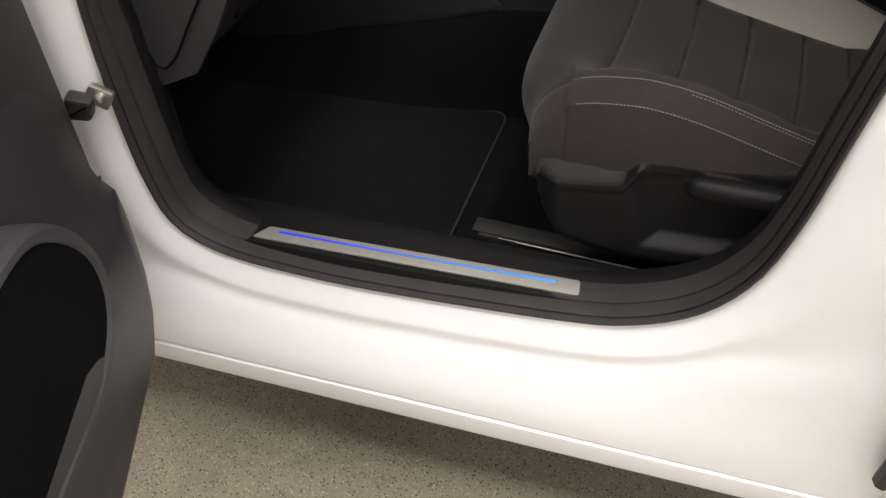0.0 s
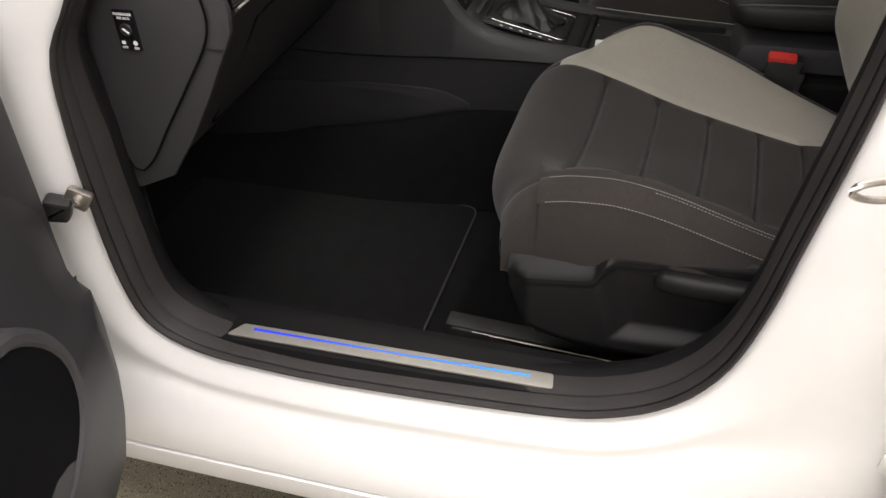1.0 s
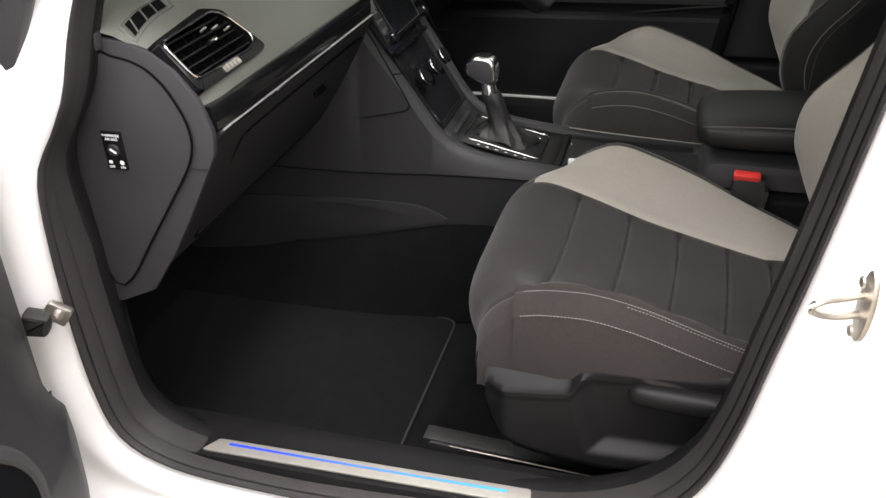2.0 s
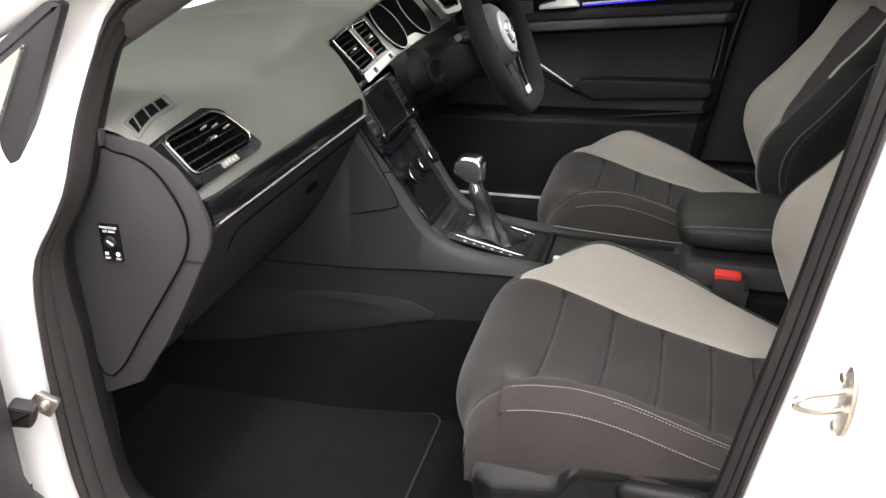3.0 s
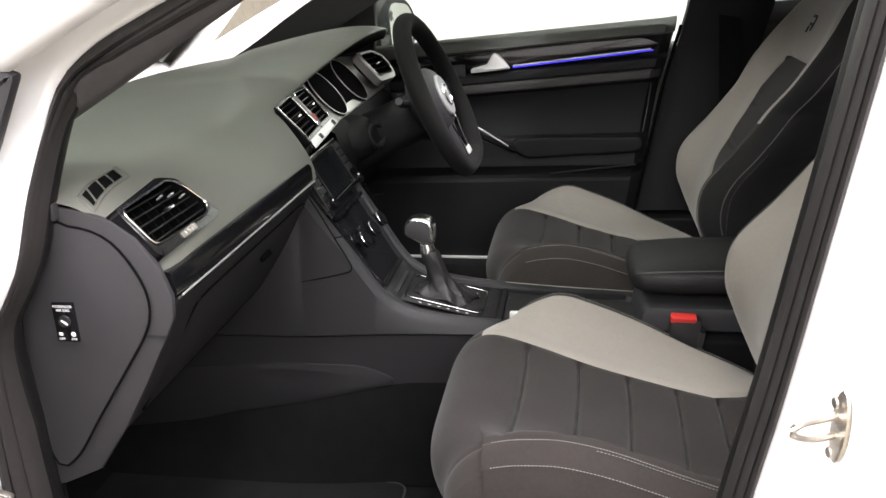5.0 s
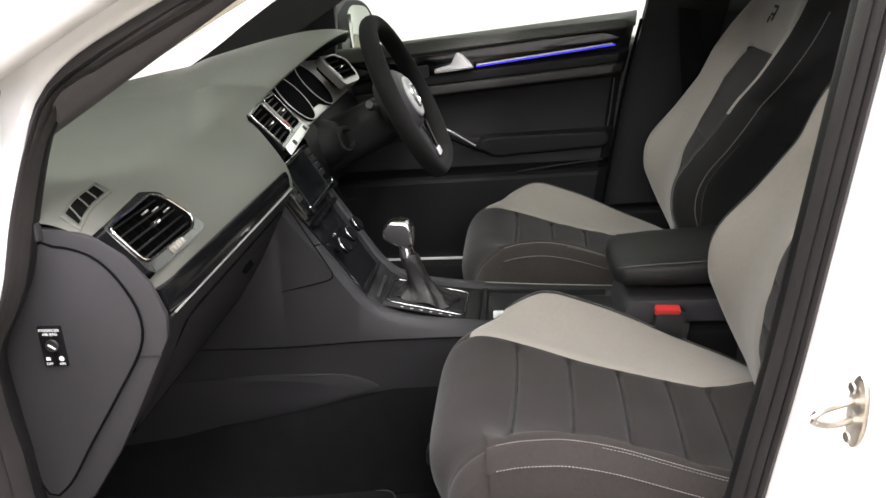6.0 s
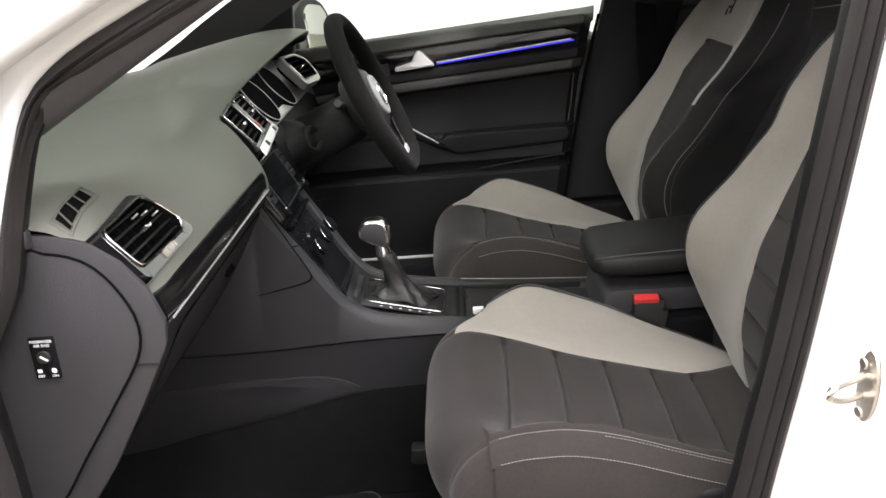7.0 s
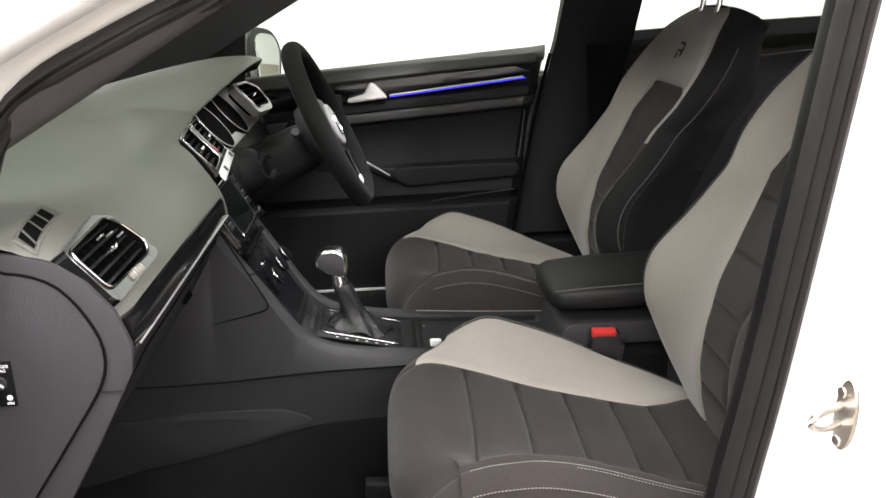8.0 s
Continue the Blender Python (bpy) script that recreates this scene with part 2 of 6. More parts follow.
def rbox(size, at, bevel=0.004, seg=2, turn=(0, 0, 0)):
    """A box with rounded edges."""
    bm = bmesh.new()
    bmesh.ops.create_cube(bm, size=1.0, matrix=Matrix.Diagonal((*size, 1)))
    if bevel:
        bmesh.ops.bevel(bm, geom=bm.edges[:], offset=min(bevel, 0.49 * min(size)), segments=seg, profile=0.6, affect="EDGES")
    bmesh.ops.transform(bm, matrix=pose(*at, *turn), verts=bm.verts)
    mesh = bpy.data.meshes.new("box")
    bm.to_mesh(mesh)
    bm.free()
    mesh.polygons.foreach_set("use_smooth", [True] * len(mesh.polygons))
    mesh.set_sharp_from_angle(angle=radians(35))
    return mesh


def slab(outline, a, b, bevel=0.003, axes="xz", seg=2):
    """An outline in two axes, drawn out along the third from a to b, with rounded edges."""
    third = ({"x", "y", "z"} - set(axes)).pop()
    idx = ["xyz".index(axes[0]), "xyz".index(axes[1]), "xyz".index(third)]
    bm = bmesh.new()
    vs = []
    for p in outline:
        co = [0, 0, 0]
        co[idx[0]], co[idx[1]], co[idx[2]] = p[0], p[1], a
        vs.append(bm.verts.new(co))
    f = bm.faces.new(vs)
    ext = bmesh.ops.extrude_face_region(bm, geom=[f])
    d = [0, 0, 0]
    d[idx[2]] = b - a
    bmesh.ops.translate(bm, vec=d, verts=[v for v in ext["geom"] if isinstance(v, bmesh.types.BMVert)])
    bmesh.ops.recalc_face_normals(bm, faces=bm.faces)
    if bevel:
        rim = [e for e in bm.edges if abs(e.verts[0].co[idx[2]] - e.verts[1].co[idx[2]]) < 1e-6]
        bmesh.ops.bevel(bm, geom=rim, offset=bevel, segments=seg, profile=0.6, affect="EDGES")
    mesh = bpy.data.meshes.new("slab")
    bm.to_mesh(mesh)
    bm.free()
    mesh.polygons.foreach_set("use_smooth", [True] * len(mesh.polygons))
    mesh.set_sharp_from_angle(angle=radians(30))
    return mesh


def ring(radius, sides, squash=1.0):
    a = np.linspace(0, 2 * np.pi, sides, endpoint=False)
    return np.stack([radius * np.cos(a), radius * squash * np.sin(a)], 1)


def sweep(path, profile, up=(0, 1, 0), closed=False, scale=None, angle=40):
    """A profile (across, along up) carried along a path."""
    path, up = np.asarray(path, float), np.asarray(up, float)
    if closed:
        d = np.roll(path, -1, 0) - np.roll(path, 1, 0)
    else:
        d = np.gradient(path, axis=0)
    d /= np.linalg.norm(d, axis=1)[:, None]
    side = np.cross(d, up)
    side /= np.linalg.norm(side, axis=1)[:, None]
    top = np.cross(side, d)
    pr = np.asarray(profile, float)
    sc = np.ones(len(path)) if scale is None else np.asarray(scale, float)
    P = path[:, None] + sc[:, None, None] * (pr[None, :, :1] * side[:, None] + pr[None, :, 1:] * top[:, None])
    return grid(P, loop_u=closed, loop_v=True, caps=not closed, angle=angle)


def tube(points, radius, n=24, sides=8, closed=False, up=(0.12, 0.3, 0.95)):
    return sweep(curve(points, n, closed), ring(radius, sides), up, closed)


def lathe(profile, at, axis, sides=32):
    """A profile (radius, along) turned about an axis."""
    q = Vector((0, 0, 1)).rotation_difference(Vector(axis).normalized()).to_matrix()
    a = np.linspace(0, 2 * np.pi, sides, endpoint=False)
    P = np.array([[list(Vector(at) + q @ Vector((r * np.cos(t), r * np.sin(t), h))) for t in a] for r, h in profile])
    return grid(P, loop_v=True, angle=35)


def joined(meshes):
    bm = bmesh.new()
    for me in meshes:
        bm.from_mesh(me)
    mesh = bpy.data.meshes.new("joined")
    bm.to_mesh(mesh)
    bm.free()
    mesh.polygons.foreach_set("use_smooth", [True] * len(mesh.polygons))
    mesh.set_sharp_from_angle(angle=radians(40))
    return mesh


def rounded(points, radius, seg=4, closed=True):
    """An outline with its corners rounded."""
    out = []
    p = [Vector(q) for q in points]
    for i, q in enumerate(p):
        a, b = p[i - 1] - q, p[(i + 1) % len(p)] - q
        r = min(radius, 0.45 * a.length, 0.45 * b.length)
        s, e = q + a.normalized() * r, q + b.normalized() * r
        for k in range(seg + 1):
            t = k / seg
            out.append(tuple((1 - t) ** 2 * s + 2 * t * (1 - t) * q + t * t * e))
    return out


def stitches(points, n, size=0.0007, gap=0.15):
    """A row of n short threads along a line."""
    line = curve(points, n * 2)
    made = []
    V, F = [], []
    for i in range(0, len(line) - 1, 2):
        a, b = line[i], line[i] + (line[i + 1] - line[i]) * (1 + gap)
        d = (b - a) / max(np.linalg.norm(b - a), 1e-9)
        s = np.cross(d, (0.1, 0.55, 0.83))
        s = s / np.linalg.norm(s) * size
        t = np.cross(s, d)
        k = len(V)
        for p in (a, b):
            V += [tuple(p + s), tuple(p + t), tuple(p - s), tuple(p - t)]
        F += [(k, k + 1, k + 5, k + 4), (k + 1, k + 2, k + 6, k + 5), (k + 2, k + 3, k + 7, k + 6), (k + 3, k, k + 4, k + 7), (k, k + 3, k + 2, k + 1), (k + 4, k + 5, k + 6, k + 7)]
    mesh = bpy.data.meshes.new("stitches")
    mesh.from_pydata(V, [], F)
    return mesh


def lerp(x, xs, ys):
    return float(np.interp(x, xs, ys))


def smoothfun(points):
    """A smooth function through (x, y) points, by a fine Catmull-Rom line."""
    c = curve(points, 200)
    return lambda x: np.interp(x, c[:, 0], c[:, 1])


# ---- the bay: floor, walls, ceiling ----
part("floor", rbox((12, 10, 0.1), (0.2, 0, -0.05), 0), FLOOR)
tagged(bpy.data.objects["floor"], "beige speckled epoxy floor of the photo bay", "floor", kind="structure")
for nm, size, at in (("wall_north", (12, 0.1, 3.1), (0.2, 4.6, 1.55)), ("wall_south", (12, 0.1, 3.1), (0.2, -4.6, 1.55)),
                     ("wall_west", (0.1, 9.1, 3.1), (-5.7, 0, 1.55)), ("wall_east", (0.1, 9.1, 3.1), (6.1, 0, 1.55))):
    tagged(part(nm, rbox(size, at, 0), GREYWALL if nm == "wall_south" else WALL), "plain grey wall of the photo bay" if nm == "wall_south" else "plain bright white wall of the photo bay", "wall", kind="structure")
tagged(part("ceiling", rbox((12, 9.3, 0.1), (0.2, 0, 3.05), 0), WALL), "plain white ceiling of the photo bay", "ceiling", kind="structure")


# ---- car body: door opening, pillars, sill, floor, roof ----
# door opening: x, z and how far out it stands
OPENING = [(-0.07, 0.398, -0.74), (-0.2, 0.397, -0.74), (-0.31, 0.408, -0.74), (-0.375, 0.445, -0.74), (-0.397, 0.52, -0.74), (-0.401, 0.62, -0.74), (-0.397, 0.73, -0.74), (-0.387, 0.818, -0.737),
           (-0.36, 0.869, -0.728), (-0.339, 0.91, -0.721), (-0.329, 0.971, -0.701), (-0.320, 1.032, -0.671), (-0.307, 1.081, -0.648), (-0.27, 1.116, -0.637), (-0.216, 1.145, -0.628), (-0.151, 1.176, -0.621),
           (0.046, 1.267, -0.618), (0.25, 1.355, -0.602), (0.38, 1.39, -0.61), (0.465, 1.395, -0.63), (0.499, 1.35, -0.665), (0.482, 1.22, -0.702), (0.467, 1.13, -0.709), (0.450, 1.03, -0.715),
           (0.430, 0.92, -0.724), (0.411, 0.81, -0.730), (0.389, 0.7, -0.736), (0.371, 0.61, -0.74), (0.345, 0.53, -0.74), (0.3, 0.47, -0.74), (0.235, 0.432, -0.74), (0.15, 0.413, -0.74)]
LOOP3 = curve(OPENING, 150, closed=True)
LOOP, STAND = LOOP3[:, :2], LOOP3[:, 2]
_d = np.roll(LOOP, -1, 0) - np.roll(LOOP, 1, 0)
_d /= np.linalg.norm(_d, axis=1)[:, None]
INWARD = np.stack([_d[:, 1], -_d[:, 0]], 1)
if (INWARD[0] * ((0.05, 0.8) - LOOP[0])).sum() < 0:
    INWARD = -INWARD


def hoop(steps):
    """Rings round the door opening: each step is (metres inward, metres towards the cabin)."""
    rings = []
    x, z = LOOP[:, 0], LOOP[:, 1]
    slant = np.clip((x + 0.312) / 0.05, 0, 1) * np.clip((0.40 - x) / 0.1, 0, 1) * np.clip((z - 1.05) / 0.05, 0, 1)
    ahead = np.clip((-0.20 - x) / 0.08, 0, 1) * np.clip((1.085 - z) / 0.035, 0, 1)
    foot = np.clip((x - 0.30) / 0.07, 0, 1) * np.clip((1.05 - z) / 0.1, 0, 1)
    lean = 0.42 + 0.70 * slant
    lean = lean * (1 - ahead) + ahead * np.interp(z, (0.40, 0.55, 0.65, 0.75, 0.85, 0.92, 1.03, 1.10), (0.42, 0.70, 0.50, 0.30, 0.20, 0.15, 0.15, 0.60))
    broad = 1 + 1.9 * foot + 0.7 * np.clip((-0.33 - x) / 0.05, 0, 1)
    for d, dy in steps:
        wide = lean if d > 0 else 1 + (broad - 1) * np.clip((-d - 0.030) / 0.03, 0, 1)
        xz = LOOP + INWARD * (d * wide)[:, None]
        out = 0.022 * foot * np.clip((-d - 0.030) / 0.03, 0, 1)
        shallow = 1 - 0.42 * ahead * np.clip((z - 0.70) / 0.15, 0, 1)
        flat = 1 - 0.6 * np.clip((z - 0.98) / 0.10, 0, 1) * np.clip((0.42 - x) / 0.08, 0, 1)
        rings.append(np.stack([xz[:, 0], STAND + dy * (shallow if dy > 0 else flat) - out, xz[:, 1]], 1))
    return np.array(rings)


car = thing("car", (0.2, 0, 0.0), "white compact hatchback with its passenger door open", "car")


def body_side():
    """The white side panel: a flange round the opening that swells out to the sill, the wing and the rear door."""
    rings = list(hoop([(0.001, 0.012), (-0.002, -0.002), (-0.013, -0.0080), (-0.027, -0.0158), (-0.0345, -0.0197), (-0.0372, -0.0208), (-0.0392, -0.0213), (-0.042, -0.0215), (-0.048, -0.0218), (-0.053, -0.0230), (-0.058, -0.0262), (-0.063, -0.0305)]))
    last = rings[-1].copy()
    last[:, 0] = np.clip(last[:, 0], -0.49, np.maximum(0.535, LOOP[:, 0] + 0.045))
    for k in range(5, len(rings)):
        rings[k][:, 0] = np.minimum(rings[k][:, 0], np.maximum(0.500 + 0.035 * (k - 5) / 5, LOOP[:, 0] + 0.015 + 0.006 * (k - 5)))
    out = -INWARD
    edge = last.copy()
    for k in range(len(LOOP)):
        x, z = last[k, 0], last[k, 2]
        reach = []
        if out[k, 0] > 0.02:
            reach.append((0.545 - x) / out[k, 0])
        if out[k, 0] < -0.02:
            reach.append((-0.50 - x) / out[k, 0])
        if out[k, 1] < -0.02:
            reach.append((0.2605 + 0.010 * (x + 0.1) - z) / out[k, 1])
        if LOOP[k, 1] > 0.85 and (LOOP[k, 0] < 0.40 or out[k, 1] > 0.3):
            reach.append(0.02)
        d = max(0.0, min(reach or [0.02]))
        edge[k, 0], edge[k, 2] = x + out[k, 0] * d, z + out[k, 1] * d
        far = min(1.0, d / 0.05) * (1 - 0.8 * float(np.clip((z - 0.98) / 0.10, 0, 1)))
        goal = -0.802 + 0.34 * max(0.0, edge[k, 2] - 0.95)
        edge[k, 1] = last[k, 1] + (min(goal, last[k, 1]) - last[k, 1]) * far
    for t in (0.2, 0.4, 0.6, 0.8, 1.0):
        mid = last + (edge - last) * t
        mid[:, 1] = last[:, 1] + (edge[:, 1] - last[:, 1]) * math.sin(t * math.pi / 2)
        rings.append(mid)
    return grid(np.array(rings), loop_v=True, angle=80)


part("door_jamb", body_side(), PAINT, car, "glossy white painted door surround")
part("door_seal", grid(hoop([(-0.003, 0.012), (-0.001, -0.004), (0.003, -0.009), (0.008, -0.008), (0.0105, 0.006), (0.0115, 0.011), (0.0125, 0.002), (0.016, 0.000), (0.019, 0.008), (0.0182, 0.019), (0.0187, 0.026), (0.022, 0.020), (0.024, 0.030), (0.024, 0.048), (0.020, 0.056)]), loop_v=True, angle=50), RUBBER, car, "double-lipped black rubber door seal")
part("inner_trim", grid(hoop([(0.016, 0.050), (0.0225, 0.052), (0.024, 0.062), (0.020, 0.072), (0.006, 0.085), (-0.02, 0.10)]), loop_v=True, angle=50), SILLTRIM, car, "dark grained plastic pillar and sill trim")

# inner cover of the near windscreen pillar, with a straight lower edge
P = []
for z in np.linspace(1.036, 1.30, 24):
    k = z - 1.12
    ex, ey = -0.184 + 1.685 * k, -0.594 + 0.20 * k
    P.append([(ex - 0.080, ey - 0.030, z), (ex - 0.045, ey - 0.034, z), (ex - 0.012, ey - 0.016, z), (ex - 0.002, ey - 0.004, z), (ex, ey + 0.004, z), (ex - 0.006, ey + 0.016, z), (ex - 0.07, ey + 0.03, z)])
part("pillar_cover", grid(P, loop_v=True, caps=True, angle=50), PILLAR, car, "dark windscreen pillar cover")

# sill skirt below the opening, with a lower lip
skirt = [(-0.790, 0.2615), (-0.8005, 0.2600), (-0.7985, 0.2590), (-0.7985, 0.2575), (-0.804, 0.255), (-0.806, 0.235), (-0.803, 0.220), (-0.792, 0.212), (-0.69, 0.208), (-0.69, 0.2615)]
part("sill", grid([[(x, y, z + 0.010 * (x + 0.1)) for y, z in skirt] for x in np.linspace(-0.9, 1.5, 30)], loop_v=True, caps=True, angle=35), PAINT, car, "glossy white sill with a thin lower lip")


# outer skin behind and before the opening: rear door, wing
def skin(x0, x1, name, label):
    prof = [(-0.800, 0.27), (-0.845, 0.32), (-0.872, 0.45), (-0.885, 0.60), (-0.880, 0.76), (-0.862, 0.90), (-0.838, 0.975), (-0.80, 1.0), (-0.79, 0.95), (-0.80, 0.30)]
    P = [[(x + 0.03 * (z - 0.6), y, z * (1 - 0.16 * max(0.0, -x - 0.5))) for y, z in prof] for x in np.linspace(x0, x1, 12)]
    return part(name, grid(P, loop_v=True, caps=True, angle=40), PAINT, car, label)


skin(0.535, 1.45, "rear_door", "closed white rear door")
skin(-1.45, -0.56, "front_wing", "white front wing")
part("shut_line_seal", sweep(curve([(0.515, -0.815, 0.34), (0.512, -0.835, 0.42), (0.515, -0.85, 0.60), (0.525, -0.845, 0.80), (0.54, -0.80, 1.0)], 30), ring(0.011, 8), (0, 1, 0)), RUBBER, car, "black rubber strip at the rear door's edge")
bonnet = part("bonnet", grid([[(x, y * (1 - 0.10 * max(0.0, -x - 0.9)), 0.935 - 0.20 * (-x - 0.86) - 0.16 * (-x - 0.86) ** 2 - 0.05 * (abs(y) / 0.8) ** 3) for y in np.linspace(-0.80, 0.80, 18)] for x in np.linspace(-0.87, -1.62, 12)]), PAINT, car, "white bonnet")
thick(bonnet, 0.02)
part("front_bumper", grid([[(-1.62 - 0.06 * math.sin(math.pi * (z - 0.2) / 0.55), y, z) for y in np.linspace(-0.76, 0.76, 10)] for z in np.linspace(0.20, 0.75, 8)]), PAINT, car)
thick(bpy.data.objects["front_bumper"], 0.02)
for wx in (-0.98, 1.68):
    for sgn in (-1, 1):
        wheel = part("wheel", lathe([(0.17, -0.10), (0.21, -0.10), (0.29, -0.095), (0.312, -0.08), (0.318, 0.0), (0.312, 0.08), (0.29, 0.095), (0.21, 0.10), (0.17, 0.10)], (wx, sgn * 0.70, 0.318), (0, 1, 0), 40), RUBBER, car, "black rubber tyre")
        part("rim", lathe([(0.0, 0.07), (0.06, 0.075), (0.17, 0.06), (0.205, 0.09), (0.205, -0.09)], (wx, sgn * 0.70, 0.318), (0, sgn, 0), 30), SILVER, wheel, "silver wheel rim")
for sgn, nm in ((-1, "near"), (1, "far")):
    part("roof_rail", sweep([(0.27, sgn * 0.575, 1.405), (0.7, sgn * 0.575, 1.425), (1.5, sgn * 0.56, 1.40), (2.0, sgn * 0.53, 1.33)], [(-0.05, -0.03), (0.05, -0.03), (0.05, 0.02), (0, 0.04), (-0.05, 0.02)], (0, 0, 1)), PAINT, car)
xs = np.linspace(0.24, 2.05, 24)
part("roof", grid([[(x, y, 1.415 + 0.035 * math.sin(math.pi * (x - 0.2) / 2.0) - 0.10 * (y / 0.6) ** 4 * 0.2 - 0.06 * max(0, x - 1.3)) for y in np.linspace(-0.58, 0.58, 16)] for x in xs]), PAINT, car, "white steel roof")
thick(bpy.data.objects["roof"], 0.03)
# far side: pillars, belt and lower body
part("far_side_skin", grid([[(x, y, z * (1 - 0.16 * max(0.0, -x - 0.5))) for y, z in ((0.80, 0.18), (0.84, 0.24), (0.87, 0.45), (0.885, 0.62), (0.86, 0.90), (0.80, 0.965), (0.745, 0.968))] for x in np.linspace(-1.45, 1.6, 24)], angle=40), PAINT, car, "white far body side")
thick(bpy.data.objects["far_side_skin"], 0.02)
part("far_windscreen_pillar", sweep(curve([(-0.83, 0.71, 0.83), (-0.598, 0.695, 0.955), (-0.428, 0.675, 1.060), (-0.028, 0.625, 1.280), (0.245, 0.585, 1.40)], 20), [(-0.056, -0.035), (0.034, -0.035), (0.038, 0.0), (0.015, 0.03), (-0.04, 0.03)], (0, 1, 0)), TRIM, car, "dark far windscreen pillar trim")
part("far_mirror_sail", slab([(-0.60, 0.93), (-0.30, 0.955), (-0.290, 1.00), (-0.287, 1.095), (-0.36, 1.09), (-0.46, 1.04)], 0.69, 0.72, 0.004), TRIM, car, "dark triangular mirror mount")
part("near_pillar_outer", sweep(curve([(-0.90, -0.74, 0.93), (-0.66, -0.73, 1.0), (-0.40, -0.70, 1.14), (-0.12, -0.665, 1.285), (0.24, -0.60, 1.44)], 24), [(-0.075, -0.025), (-0.06, -0.042), (-0.03, -0.046), (0.02, -0.030), (0.055, 0.0), (0.055, 0.02), (-0.05, 0.03)], (0, 1, 0), angle=70), PAINT, car, "white windscreen pillar")
part("far_centre_pillar", grid([[(lerp(z, (0.3, 0.562, 0.703, 0.863, 1.01, 1.42), (0.336, 0.376, 0.400, 0.429, 0.467, 0.52)) + dx, lerp(z, (0.3, 0.95, 1.42), (0.70, 0.70, 0.57)) + dy, z) for dx, dy in ((0.0, 0.05), (0.0, 0.012), (0.012, 0.0), (0.04, -0.012), (0.12, -0.016), (0.19, 0.0), (0.19, 0.05))] for z in np.linspace(0.3, 1.42, 16)], loop_v=True, caps=True), CARD, car, "dark plastic far door pillar trim")
part("far_seat_belt", sweep(curve([(0.56, 0.665, 1.10), (0.58, 0.66, 0.8), (0.60, 0.66, 0.45)], 12), [(-0.024, -0.001), (0.024, -0.001), (0.024, 0.001), (-0.024, 0.001)], (0, 1, 0)), CARPET, car, "black seat belt webbing")
part("firewall", rbox((0.04, 1.40, 0.56), (-0.92, 0, 0.52), 0.01, turn=(0, 18, 0)), CARPET, car)
part("floor_pan", rbox((2.9, 1.42, 0.03), (0.5, 0, 0.243), 0.005), CARPET, car, "black carpeted cabin floor")
part("toe_board", rbox((0.45, 1.40, 0.03), (-0.80, 0, 0.36), 0.005, turn=(0, 38, 0)), CARPET, car)
part("near_sill_inner", rbox((1.6, 0.05, 0.17), (0.1, -0.655, 0.325), 0.015), SILLTRIM, car, "dark plastic inner sill")
part("far_sill_inner", rbox((1.6, 0.09, 0.16), (0.1, 0.69, 0.33), 0.015), SHADE, car)
part("kick_panel", rbox((0.30, 0.03, 0.34), (-0.55, -0.655, 0.44), 0.01), CARPET, car)
part("near_quarter_trim", grid([[(x, -0.70 + 0.10 * max(0, z - 0.95), z) for z in np.linspace(0.3, 1.0, 8)] for x in np.linspace(0.50, 2.0, 8)]), TRIM, car)
part("far_quarter_trim", grid([[(x, 0.735 - 0.02 * math.sin(z * 9), z) for z in np.linspace(0.3, 1.045, 14)] for x in np.linspace(0.63, 2.0, 10)]), HARD, car, "dark far rear door trim")
part("tail_panel", rbox((0.06, 1.4, 0.75), (2.02, 0, 0.62), 0.01), HARD, car)
part("headlining", grid([[(x, y, 1.395 - 0.10 * (y / 0.6) ** 4 * 0.25) for y in np.linspace(-0.57, 0.57, 10)] for x in np.linspace(0.28, 1.98, 8)]), mat("black_headlining", (0.02, 0.02, 0.02), 0.95, var=0.1, grain=0.3, grain_scale=500), car, "black cloth headlining")
part("windscreen", grid([[(x - 0.13 * (1 - (y / 0.70) ** 2), y * (1 - 0.17 * t), z) for y in np.linspace(-0.70, 0.70, 10)] for t, x, z in [(k / 8, -0.86 + 1.12 * k / 8, 0.925 + 0.485 * k / 8 + 0.03 * math.sin(math.pi * k / 8)) for k in range(9)]]), GLASS, car, "clear windscreen")
part("far_front_window", grid([[(x, 0.735 - 0.32 * max(0.0, z - 0.95), z) for z in np.linspace(0.96, 1.39, 6)] for x in np.linspace(-0.45, 0.50, 6)]), GLASS, car, "clear driver's window")
part("far_rear_window", grid([[(x, 0.745 - 0.32 * max(0.0, z - 0.95), z) for z in np.linspace(1.0, 1.39, 6)] for x in np.linspace(0.64, 1.6, 6)]), GLASS, car, "clear rear side window")
part("far_rear_belt_strip", tube([(0.66, 0.722, 0.958), (1.0, 0.722, 0.985), (1.45, 0.722, 1.02)], 0.0035, 12), CHROME, car, "thin bright strip on the rear door trim")
part("far_belt_rail", sweep([(0.63, 0.735, 1.035), (1.0, 0.735, 1.055), (1.6, 0.735, 1.075)], [(-0.02, -0.02), (0.02, -0.02), (0.015, 0.02), (-0.015, 0.02)], (0, 0, 1)), HARD, car)

# scuff plate with light line, in the near sill
plate = thing("sill_plate", (-0.06, -0.695, 0.414), "brushed metal sill plate with a glowing blue line", "sill plate")


def plate_z(x):
    return 0.4168 + 0.026 * (x + 0.06) * (1 if x > -0.06 else 0.4)


